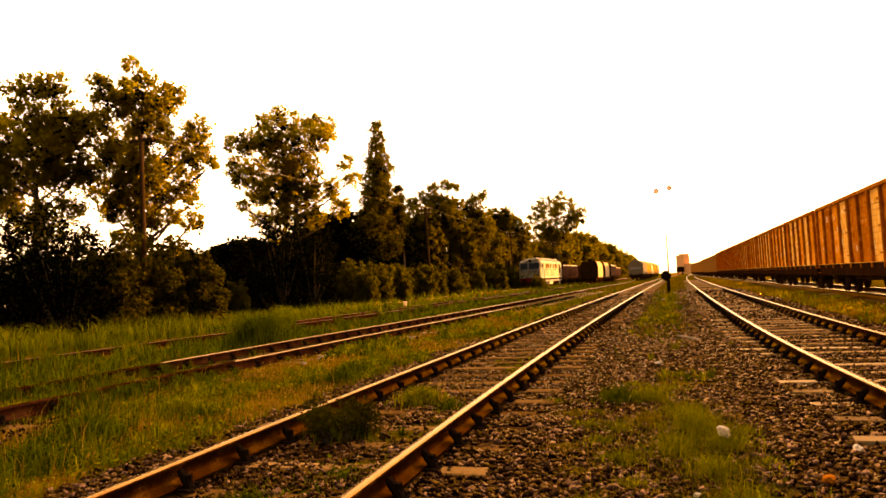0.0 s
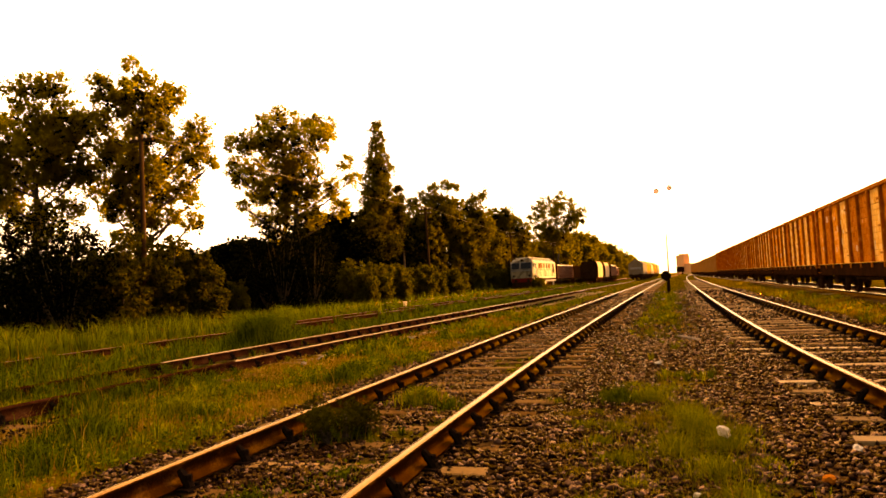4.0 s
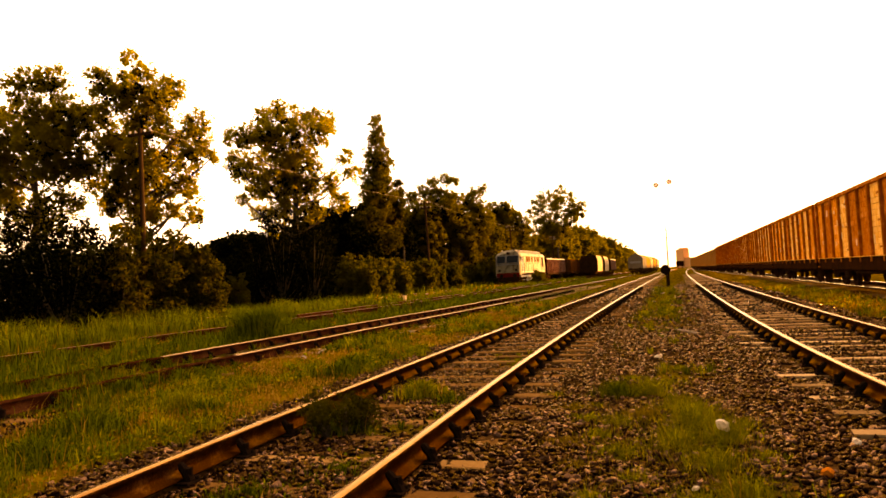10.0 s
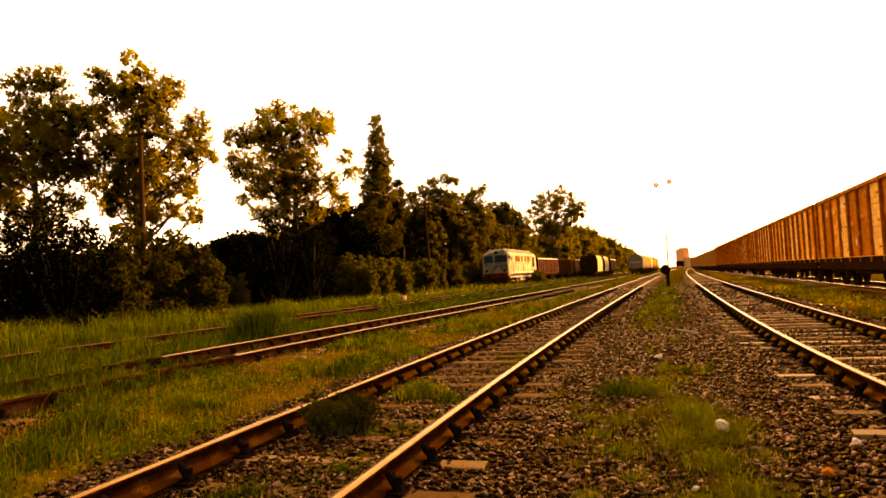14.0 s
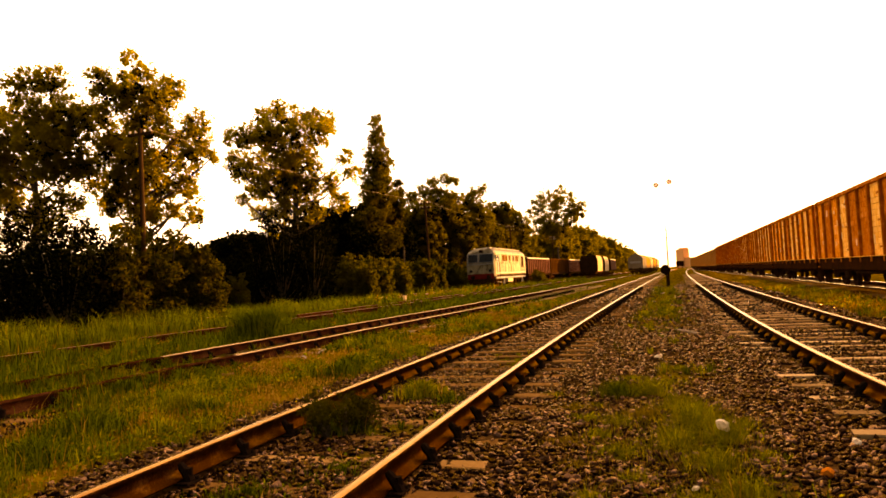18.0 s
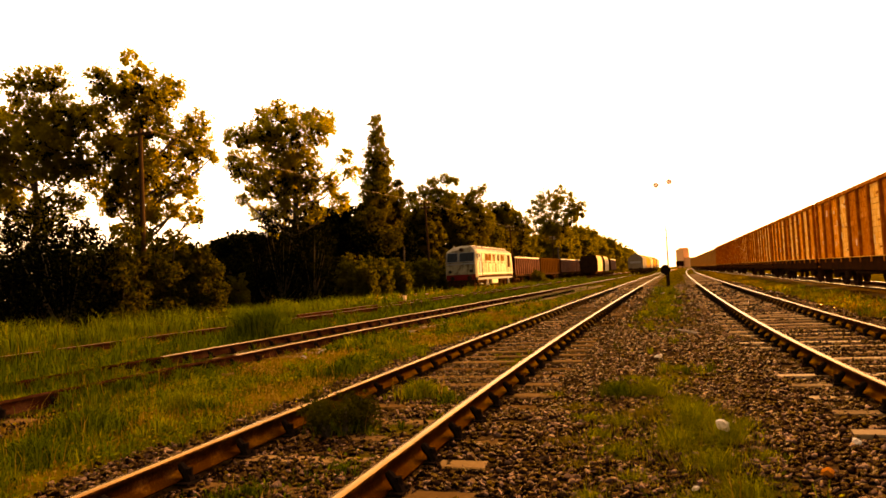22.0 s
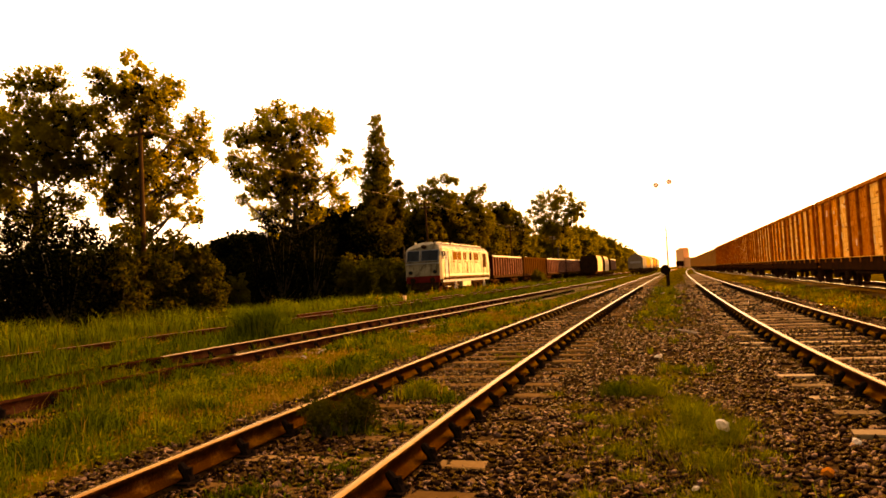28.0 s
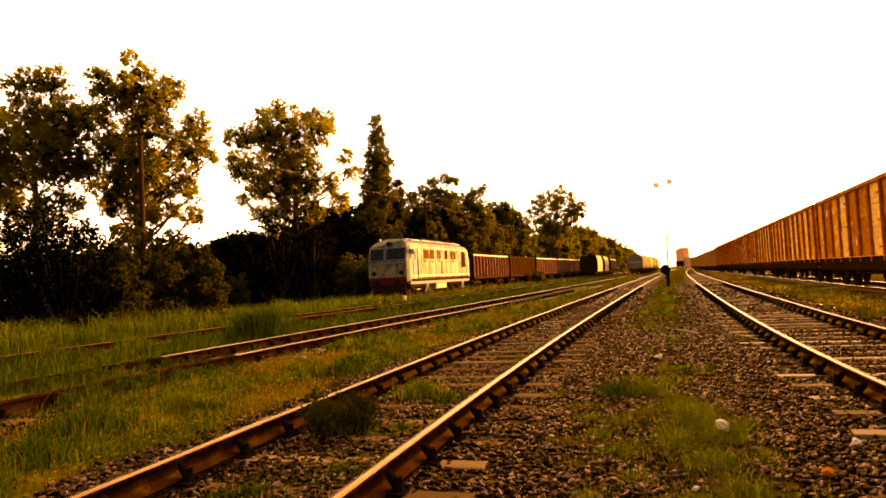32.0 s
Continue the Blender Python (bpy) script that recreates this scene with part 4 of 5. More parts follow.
def bush(x, y, height, radius, label, leaves=5000, size=0.09, seed=0, mat=None, name="bush", group="", z=-0.3, lumps=12):
    rng = np.random.default_rng(seed + 500)
    t = empty(name, pose(x, y, z), label, "bush", group)
    bm = bmesh.new()
    centres, radii = [], []
    for k in range(lumps):
        az, f = k * 2.4 + rng.uniform(-.4, .4), (k + 1) / lumps
        h = height * (0.25 + 0.62 * f * rng.uniform(.8, 1.1))
        e = radius * math.sqrt(max(.08, 1 - (h / height) ** 2.2)) * rng.uniform(.35, .95)
        c = Vector((e * math.cos(az), e * math.sin(az), h))
        rr = radius * rng.uniform(.28, .45)
        tube(bm, [(0, 0, 0), c * 0.55 + Vector((0, 0, -.1)), c, c + Vector((0, 0, rr * .5))], [.05, .035, .02, .008], 5)
        centres.append(tuple(c))
        radii.append(rr)
        centres.append((c.x * 1.1, c.y * 1.1, max(.2, c.z - height * .35)))
        radii.append(rr * 1.05)
        for _ in range(3):
            d = Vector(rng.normal(size=3)).normalized() * rr
            centres.append(tuple(c + Vector((d.x, d.y, abs(d.z)))))
            radii.append(rr * rng.uniform(.2, .4))
    tagged(part("stem", bm, BARK, t), kind="stuff")
    v, f = leaf_cloud(centres, radii, leaves, size, rng, 0.9)
    v[:, 2] = np.maximum(v[:, 2], 0.02)
    part("foliage", raw_mesh("foliage", v, f, mat or SHADED_LEAF), None, t)
    return t


# crowns as boughs: across, height and radius of each
SPREADING = [(-0.5, 12.4, 0.9), (0.9, 12.5, 0.9), (1.8, 11.6, 0.8), (-1.4, 11.5, 0.7), (-0.1, 11.1, 1.1), (1.3, 10.4, 1.1), (-1, 10, 1), (0.4, 9.4, 1.1), (2, 9.5, 1.1), (-1.3, 8.7, 0.8), (0, 8.3, 0.8), (1.4, 8.2, 0.9), (2.6, 10.7, 0.8), (-2.6, 10.9, 1), (-2.7, 9.1, 1.1), (0.6, 6.4, 0.8), (-0.2, 5.8, 0.7), (1.8, 6.7, 0.7), (-1.4, 7.2, 0.8), (-2.4, 7.6, 0.9), (2.7, 8.4, 0.8)]
TALLEST = [(-0, 14.4, 0.5), (0.6, 13.9, 0.6), (-0.4, 13.6, 0.6), (0.9, 13, 0.8), (2.1, 13, 0.8), (-1.8, 13.1, 0.7), (-1.1, 12.2, 0.9), (0.1, 12.3, 1), (1.5, 11.9, 0.9), (-2.1, 11.4, 0.9), (-0.7, 10.5, 1.2), (0.8, 10.5, 1.1), (3.4, 10.9, 0.8), (2.4, 10.4, 0.7), (3.6, 9.8, 0.7), (1.9, 9.3, 0.9), (3.2, 8.9, 0.7), (-1.5, 9.5, 0.9), (0, 8.7, 1.1), (-2.4, 8.1, 0.7), (-0.8, 7.5, 1), (0.7, 7.6, 0.8), (1.7, 7.2, 0.6), (4.2, 8.7, 0.4), (-0.1, 6.2, 0.8), (3.2, 5.7, 0.6), (2.1, 5.9, 0.4), (-1.4, 6.4, 0.8), (0.9, 6.0, 0.8), (2.7, 7.7, 0.7), (3.2, 6.9, 0.5)]
FAN = [(-2.5, 16.4, 0.8), (-3.3, 14.9, 1.2), (-0.8, 16, 1.3), (1.5, 16.4, 1), (3.1, 15.9, 1), (2.3, 14.5, 1.3), (0.1, 14.1, 1.5), (-1.9, 14.4, 1.3), (-4.5, 14.3, 1.1), (-5.2, 12.8, 0.9), (-3.7, 12.6, 1.3), (-0.7, 12.1, 1.6), (1.5, 12.2, 1.4), (-4.7, 11.5, 0.8), (-3.3, 10.6, 1.3), (-1.3, 10.3, 1.7), (1.2, 10.2, 1.4), (3.5, 10.6, 1), (-3.2, 8.2, 1), (-1.1, 8.3, 1.4), (1.4, 8.2, 1.4), (4.7, 12.7, 0.7), (5.3, 11.3, 0.7), (3.9, 8.6, 0.9), (-4.6, 9.3, 0.5)]
POPLAR = [(0.2, 20.5, 0.5), (0, 19.3, 0.7), (0.1, 18, 1), (-0.1, 16.5, 1.4), (0, 15, 1.7), (-0.2, 13.3, 1.9), (-0.2, 11.6, 2), (-0.5, 9.6, 2.1), (-0.4, 7.6, 2.2)]
SMALL_POPLAR = [(-0.2, 12.7, 0.5), (-0.3, 11.7, 0.7), (-0.4, 10.5, 0.8), (-0.4, 9.2, 0.9), (-0.6, 7.7, 0.9)]
SHORT = [(-0.2, 8, 1.1), (0.7, 6.2, 1.4), (2.6, 5.8, 1.2), (-1.4, 5.6, 1.4), (1.1, 8.3, 0.8), (-2.7, 5.2, 1.4)]
SPRAYED = [(0, 15, 0.7), (1.8, 15.2, 0.7), (3.1, 15.1, 0.6), (-1.2, 13.9, 0.9), (-3, 12.8, 1.1), (0.4, 13.1, 1.4), (2.6, 12.5, 1.4), (-2.1, 10.5, 2), (0.8, 10.7, 2.2), (2.8, 10.2, 1.9), (-0.8, 7.7, 2.4), (-4.1, 8.3, 1.9)]
LEANING = [(1.6, 14.3, 0.6), (0.2, 13.4, 0.9), (-1, 12.5, 1.2), (0.8, 11.6, 1.5), (-1.7, 10.3, 1.8), (0.9, 9.1, 2), (-0.8, 6.9, 2.3)]
ROUNDED = [(-2, 11.9, 1.2), (-0.1, 12, 1.2), (1.3, 11, 1), (-2.6, 9.6, 2), (0.2, 9.4, 2), (2.6, 9.5, 1.1), (-1.3, 6.8, 2.2), (2.1, 7.3, 1.6)]
ROUND = [(-2.8, 19.5, 1.7), (0.4, 19.8, 2), (2.6, 17.8, 1.8), (5, 17, 1.6), (5.4, 15.1, 1.2), (-4.7, 17.8, 1.6), (-1.6, 16.7, 2.1), (1.9, 15.2, 2.1), (-5.7, 14.5, 1.6), (-2.8, 13.5, 1.8), (0.5, 12.8, 2), (3.1, 13.1, 1.4), (-1, 10.3, 1.7), (1.9, 10.8, 1.4), (-3.6, 11, 1.3), (-4.2, 12.6, 1.7), (0, 17.6, 1.9), (3.9, 15.2, 1.7), (-3.6, 16, 1.9), (0.8, 11.6, 1.6), (-2.2, 12, 1.6)]
grown_tree(-31.6, 27.8, SPREADING, "airy broadleaf tree with a sunlit yellow top, backlit", 0.3, 0.08, 3.2, LEAF, 200)
grown_tree(-28, 31, TALLEST, "tallest broadleaf tree with a ragged dark crown and gold edges", 0.36, 0.08, 3.3, LEAF, 221)
grown_tree(-31.2, 53.6, FAN, "large dark broadleaf tree with open fan-shaped crown", 0.45, 0.105, 3.1, LEAF, 248)
grown_tree(-31.6, 73.4, POPLAR, "slender columnar poplar, its tip sunlit", 0.3, 0.11, 4.2, ROW_LEAF, 262)
grown_tree(-29.5, 74.8, SMALL_POPLAR, "smaller columnar poplar beside the tall one", 0.2, 0.1, 6, HEDGE, 268)
grown_tree(-30.7, 66.8, SHORT, "low dark tree with gaps before the poplars", 0.2, 0.11, 4, HEDGE, 284)
grown_tree(-30.9, 90.7, SPRAYED, "leafy tree beside the railway with airy gold top sprays", 0.28, 0.15, 4.2, ROW_LEAF, 292, group="trees beside the railway")
grown_tree(-27.2, 97.8, LEANING, "leafy tree beside the railway with one leaning top branch", 0.28, 0.15, 4.2, ROW_LEAF, 256, group="trees beside the railway")
grown_tree(-24.4, 107, ROUNDED, "leafy tree beside the railway with a rounded top", 0.28, 0.15, 4.2, ROW_LEAF, 222, group="trees beside the railway")
grown_tree(-24.6, 160.4, ROUND, "round-crowned tree standing above the row, light through it", 0.32, 0.2, 2.0, ROW_LEAF, 275, core=0.35)
for k, (px, py, h, r) in enumerate(((-31.0, 88, 10.6, 2.6), (-28.2, 94, 9.6, 3.0), (-26.4, 101, 9.6, 3.0), (-24.6, 112, 9.8, 3.0), (-27.4, 117, 10.2, 3.4), (-25.2, 122, 10.2, 3.4))):
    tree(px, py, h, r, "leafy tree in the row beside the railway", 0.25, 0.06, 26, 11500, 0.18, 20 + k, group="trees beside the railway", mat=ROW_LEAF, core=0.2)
for k, (px, py, h, r) in enumerate(((-20.5, 124, 9.5, 3.6), (-20.0, 133, 9.2, 3.6), (-18.6, 142, 9.8, 3.6), (-17.6, 151, 10.2, 3.8), (-18.2, 163, 9.6, 4.0),
                                    (-18.0, 178, 9.6, 4.2), (-17.5, 196, 9.6, 4.6), (-17.3, 218, 9.0, 4.6), (-17.2, 244, 8.8, 5), (-17.2, 275, 8.6, 5), (-17, 310, 8.2, 5))):
    tree(px * 1.35, py * 1.35, h * 1.35 - 0.3, r * 1.35, "bushy tree in the far sunlit row", 0.3, 0.08, 20, 3600, 0.55, 60 + k, group="far row of trees", mat=ROW_LEAF, core=0)
# dark wood behind, shade put into its leaves; the undergrowth along its foot
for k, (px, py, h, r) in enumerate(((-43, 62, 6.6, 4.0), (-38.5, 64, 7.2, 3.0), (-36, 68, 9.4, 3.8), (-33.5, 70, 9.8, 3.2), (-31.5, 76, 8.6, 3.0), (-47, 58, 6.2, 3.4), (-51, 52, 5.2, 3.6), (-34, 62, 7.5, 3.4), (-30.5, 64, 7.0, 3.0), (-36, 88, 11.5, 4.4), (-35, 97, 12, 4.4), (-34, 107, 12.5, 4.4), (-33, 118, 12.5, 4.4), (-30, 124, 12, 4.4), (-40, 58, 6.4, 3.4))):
    tree(px, py, h, r, "low dark tree in the wood", 0.22, 0.08, 20, 4500, 0.32, 90 + k, group="dark wood", mat=SHADED_LEAF, core=0)

for k, (px, py, h, r) in enumerate(((-31.5, 20, 5.4, 2.6), (-27.6, 19.6, 5.4, 2.4), (-25.4, 22.3, 4.9, 2.2), (-23.2, 21.6, 4.6, 2.0), (-21.6, 23.0, 4.3, 1.7), (-20.9, 25.0, 4.3, 1.6),
                                    (-19.9, 25.6, 3.5, 1.2), (-28, 24.5, 6.0, 2.6), (-34, 23, 6.2, 2.8), (-23.5, 25.5, 4.8, 2.2), (-37, 20.5, 5.4, 2.8), (-41, 24, 6.0, 3.2), (-34.5, 18.0, 4.6, 2.4), (-33, 26, 4.0, 2.6), (-29.5, 22, 3.6, 2.2))):
    # the right-hand bushes take a lighter leaf colour for the light on them
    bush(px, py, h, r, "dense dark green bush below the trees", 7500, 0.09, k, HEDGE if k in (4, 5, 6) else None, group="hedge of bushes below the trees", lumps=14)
for k, (px, py, h, r) in enumerate(((-28.0, 57, 3.6, 1.5), (-26.4, 58, 4.0, 1.6), (-25.6, 61, 3.4, 1.3), (-25.6, 64.5, 3.9, 1.5), (-25.2, 68, 3.5, 1.3), (-25.4, 72, 3.9, 1.5),
                                    (-25.2, 76, 3.3, 1.3), (-25.4, 82, 3.0, 1.5), (-24.4, 87, 3.0, 1.5), (-23.9, 92, 3.9, 1.7), (-23.6, 97, 3.4, 1.6), (-23.4, 104, 3.6, 1.7), (-22.8, 111, 3.8, 1.7), (-29.5, 60, 4.4, 1.8), (-23.2, 50, 2.9, 1.3), (-23.4, 54, 3.3, 1.3), (-23.2, 58, 3.0, 1.2), (-22.6, 62.6, 3.4, 1.2), (-22.9, 67, 2.8, 1.2), (-22.8, 72, 3.2, 1.3), (-22.4, 92.5, 3.0, 1.2), (-22.1, 96.5, 3.2, 1.2))):
    bush(px, py, h, r, "upright shrub at the edge of the grass", 3600, 0.13, 40 + k, SHRUB, group="shrubs beside the train track", lumps=11)

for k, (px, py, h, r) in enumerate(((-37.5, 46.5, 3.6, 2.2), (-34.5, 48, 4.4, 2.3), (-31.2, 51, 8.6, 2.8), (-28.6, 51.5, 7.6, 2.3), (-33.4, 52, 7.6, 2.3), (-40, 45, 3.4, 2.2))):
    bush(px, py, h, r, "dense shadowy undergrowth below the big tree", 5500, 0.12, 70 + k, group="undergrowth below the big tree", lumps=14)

bush(-32.4, 46.5, 2.6, 1.1, "small lit bush in the clearing below the trees", 2600, 0.10, 85, SHRUB, lumps=9)
bush(-16.6, 89.5, 1.7, 1.2, "low shrub between the siding and the train track", 2500, 0.1, 81, SHRUB, lumps=8)
bush(-16.9, 92.5, 1.3, 0.9, "low shrub between the siding and the train track", 1800, 0.1, 82, SHRUB, lumps=8)


# ---------------------------------------------------------------- poles, wires, lamp mast
def telegraph_pole(x, y, h=8.5, lean=(0, 0), arms=(0.25, 0.7)):
    p = empty("telegraph_pole", pose(x, y, -0.3), "dark wooden telegraph pole with crossarm", "utility pole", "line of telegraph poles")
    part("pole", tube(bmesh.new(), [(0, 0, 0), (lean[0] / 2, lean[1] / 2, h / 2), (lean[0], lean[1], h)], [.12, .105, .085], 10), POLE_WOOD, p)
    for dz in arms:
        arm = part("crossarm", boxed(lean[0] - 0.62, lean[0] + 0.62, lean[1] - .05, lean[1] + .05, h - dz - .06, h - dz + .06, bevel=.01), POLE_WOOD, p)
        for dx in (-.55, -.25, .25, .55):
            part("insulator", disc(bmesh.new(), (lean[0] + dx, lean[1], h - dz + .12), (0, 0, 1), .04, .11, 8), PALE, arm)


for px, py, ln in ((-21.2, 23.8, (0.05, 0)), (-22.62, 64.3, (-0.2, 0)), (-21.5, 97.0, (-0.2, 0)), (-21.5, 133.0, (0, 0))):
    telegraph_pole(px, py, 9.2 if py == 64.3 else 8.5, ln, (0.25,) if py < 30 else (0.25, 0.7))


def wires():
    ends = [(-21.15, 23.8), (-22.82, 64.3), (-21.7, 97.0), (-21.5, 133.0)]
    for (x0, y0), (x1, y1) in zip(ends, ends[1:]):
        for dx, dz in ((.55, 8.07),):
            rise = [.7 if q == 64.3 else 0 for q in (y0, y1)]
            path = []
            for k in range(13):
                s = k / 12
                path.append((x0 + (x1 - x0) * s + dx, y0 + (y1 - y0) * s, dz + rise[0] * (1 - s) + rise[1] * s - 1.6 * s * (1 - s)))
            tagged(part("overhead_wire", tube(bmesh.new(), path, 0.0075, 4), WIRE), "thin slack line wire between poles", "wire", "line wires")


wires()


def lamp_mast(x, y):
    p = empty("lamp_mast", pose(x, y, -0.2), "slim yard lamp mast with two globe lamps", "street lamp")
    part("pole", tube(bmesh.new(), [(0, 0, 0), (0.02, 0, 3.9)], [.06, .035], 8), IRON, p, "dark lower tube")
    # thin white upper length: the glare that washes it out is put in
    part("upper_pole", tube(bmesh.new(), [(0.02, 0, 3.9), (0.0, 0, 6.6)], [.018, .012], 6), WHITE, p)
    for dx, dz in ((0.42, 7.02), (-0.43, 6.87)):
        arm = part("arm", tube(bmesh.new(), [(0, 0, 6.5), (dx * .6, 0, 6.62), (dx, 0, dz - .17)], .010, 6), WHITE, p)
        bm = bmesh.new()
        bmesh.ops.create_uvsphere(bm, u_segments=16, v_segments=10, radius=.185, matrix=Matrix.Translation((dx, 0, dz)))
        part("globe", bm, GLOBE, arm, "milky lamp globe", smooth=True)


lamp_mast(-0.25, 49.0)


def disc_signal(x, y):
    p = empty("disc_signal", pose(x, y, -0.2), "low dark disc signal on a short post", "railway signal")
    part("post", boxed(-.07, .07, -.07, .07, 0, 0.75, bevel=.01), IRON, p)
    part("disc", disc(bmesh.new(), (-.08, -.09, 1.12), (0, 1, 0), .31, .05, 24), IRON, p)
    part("lamp_box", boxed(-.14, .14, -.06, .16, 0.76, 1.05, bevel=.02), IRON, p)


disc_signal(-0.33, 46.0)


def mill(x, y):
    b = empty("distant_building", pose(x, y, -0.2, 0, 0, -42), "hazy block of a distant grain mill", "building")
    part("wall", boxed(-4.5, 3.0, 0, 7, 0, 15.0), BUILD, b)
    part("roof", boxed(-2.5, 2.8, 1, 6.5, 15.0, 16.2), BUILD, b)
    part("annex", boxed(3.0, 12, 1, 7, 0, 8.0), BUILD, b)


mill(7.0, 600.0)
gondola(pose(3.2, 300.0, 0), "dark open wagon far down the track", OXIDE, 13.4, group="far wagons")


# ---------------------------------------------------------------- weeds, grass, stones
def blades(x, y, z, h, w, lean, rng):
    """Grass blades: three triangles each. Arrays of roots, heights, widths."""
    n = len(x)
    az = rng.uniform(0, 2 * np.pi, n)
    face = rng.uniform(0, 2 * np.pi, n)
    s = np.stack([np.cos(face), np.sin(face), 0 * face], 1) * (w / 2)[:, None]
    d = np.stack([np.cos(az), np.sin(az), 0 * az], 1) * (h * lean * rng.uniform(.1, 1, n))[:, None]
    root = np.stack([x, y, z - 0.01], 1)
    mid = root + d * 0.35 + np.stack([0 * h, 0 * h, h * .6], 1)
    tip = root + d + np.stack([0 * h, 0 * h, h * (1 - .25 * lean)], 1)
    v = np.stack([root - s, root + s, mid - s * .7, mid + s * .7, tip], 1).reshape(-1, 3)
    i = np.arange(n)[:, None] * 5
    f = np.concatenate([i + [[0, 1, 3]], i + [[0, 3, 2]], i + [[2, 3, 4]]], 0)
    return v, f


def scatter(x0, x1, y0, y1, per, rng):
    n = int((x1 - x0) * (y1 - y0) * per)
    return rng.uniform(x0, x1, n), rng.uniform(y0, y1, n)


def clear_of_rails(x, y):
    """False on the rails' heads."""
    ok = np.ones(len(x), bool)
    for left in (main_left, right_left):
        for o in (0, GAUGE):
            ok &= np.abs(x - left(y) - o) > 0.09
    ok &= np.abs(x - siding_left(y) - GAUGE) > 0.12
    ok &= (np.abs(x - weedy_left(y)) > 0.08) & ((np.abs(x - weedy_left(y) - GAUGE) > 0.08) | (y > 28))
    return ok


def lush(x, y):
    """Above 0 where the turf beside the main track is rank and green, below where it has withered."""
    return 0.8 * wobble(x, y * .8, 1.15, 21) + 0.45 * wobble(x, y, 2.6, 5) - 0.16


def meadow():
    rng = np.random.default_rng(7)
    vs, fs, n = [], [], 0
    # x0, x1, y0, y1, per m2, height, width, lean, floor of the turf share
    zones = ((-7.0, -3.7, 2.6, 9, 520, .13, .0065, 1.1), (-7.0, -3.8, 9, 18, 150, .15, .014, .9), (-7.2, -3.9, 18, 45, 45, .13, .03, .9),
             (-13.0, -8.9, 6, 16, 260, .24, .014, .8), (-12.9, -8.3, 16, 45, 80, .22, .026, .8), (-8.6, -7.1, 4, 12, 160, .17, .013, .8), (-15.0, -13.3, 8, 45, 110, .20, .02, .8),
             (-8.5, -7.3, 12, 40, 24, .09, .02, .8),
             (-22.5, -14.4, 8, 22, 150, .24, .012, .9), (-21, -14.4, 22, 45, 85, .32, .024, .9), (-30, -14.5, 45, 75, 24, .40, .07, .6), (-17.9, -14.6, 18, 48, 90, .34, .03, .6), (-12.6, -8.0, 30, 120, 40, .24, .07, .8), (-16.5, -12.4, 30, 120, 34, .30, .07, .7),
             (-18.2, -14.6, 45, 120, 34, .30, .06, .8), (-26, -21.2, 75, 130, 9, .5, .09, .6),
             (-3.1, -1.9, 3, 14, 150, .09, .010, .9), (-1.0, 1.0, 3, 12, 130, .13, .010, .9), (-1.2, 1.0, 12, 24, 190, .10, .012, .9), (-1.2, 1.0, 24, 60, 110, .12, .022, .9),
             (3.6, 6.2, 9, 24, 90, .12, .012, .9), (3.6, 6.3, 24, 60, 30, .13, .028, .9), (-6.8, -3.9, 45, 90, 14, .16, .06, .9))
    for x0, x1, y0, y1, per, h, w, lean in zones:
        x, y = scatter(x0, x1, y0, y1, per, rng)
        g = grass_share(x, y)
        clump = 0.30 + 1.0 * wobble(x, y, 2.3, 11) + 0.7 * wobble(x, y, 0.7, 2) + 0.4 * wobble(x, y, 6.0, 1)
        near = (x > -7.1) & (x < -3.6)
        clump = np.where(near, clump * .6 - .1 + 1.5 * lush(x, y), clump)
        keep = (rng.uniform(0, 1, len(x)) < g * np.clip(clump + .2, .05, 1)) & (g > .12) & clear_of_rails(x, y)
        x, y = x[keep], y[keep]
        h = h * np.where(near[keep], np.clip(1 + .9 * lush(x, y), .5, 2.2), np.where(x < -8.9, np.clip(.75 + 1.0 * wobble(x, y, 1.25, 14), .3, 1.9), 1.0))
        hh = h * rng.uniform(.45, 1.3, len(x)) * np.clip(1 + .7 * wobble(x, y, 1.6, 4) + .4 * wobble(x, y, 5, 6), .35, 2.0)
        v, f = blades(x, y, ground_z(x, y), hh, w * rng.uniform(.6, 1.3, len(x)), lean, rng)
        vs.append(v)
        fs.append(f + n)
        n += len(v)
    tagged(new("grass", raw_mesh("grass", np.concatenate(vs), np.concatenate(fs), GRASS)), "uneven green and yellow grass among the tracks", "grass", kind="stuff")
    # yellow grass in front of the goods wagons, its colour lightened for the glare
    vs, fs, n = [], [], 0
    for x0, x1, y0, y1, per, h, w in ((3.7, 6.1, 8, 24, 260, .12, .012), (3.7, 6.2, 24, 60, 110, .14, .03), (-1.2, 1.0, 13, 28, 120, .11, .014), (-1.2, 1.0, 28, 70, 70, .13, .03), (3.9, 6.2, 60, 130, 24, .25, .09), (-0.9, 1.2, 60, 180, 14, .2, .08), (-13, -4, 60, 130, 8, .22, .09)):
        x, y = scatter(x0, x1, y0, y1, per, rng)
        keep = (rng.uniform(0, 1, len(x)) < grass_share(x, y) * np.clip(.75 + .8 * wobble(x, y, 1.1, 4), .1, 1)) & clear_of_rails(x, y)
        x, y = x[keep], y[keep]
        v, f = blades(x, y, ground_z(x, y), h * rng.uniform(.5, 1.3, len(x)), w * rng.uniform(.7, 1.3, len(x)), .9, rng)
        vs.append(v)
        fs.append(f + n)
        n += len(v)
    tagged(new("yellow_grass", raw_mesh("yellow_grass", np.concatenate(vs), np.concatenate(fs), STRAW)), "yellow-green grass strip beside the wagons", "grass", kind="stuff")
    # straw-coloured stalks standing in the grass
    vs, fs, n = [], [], 0
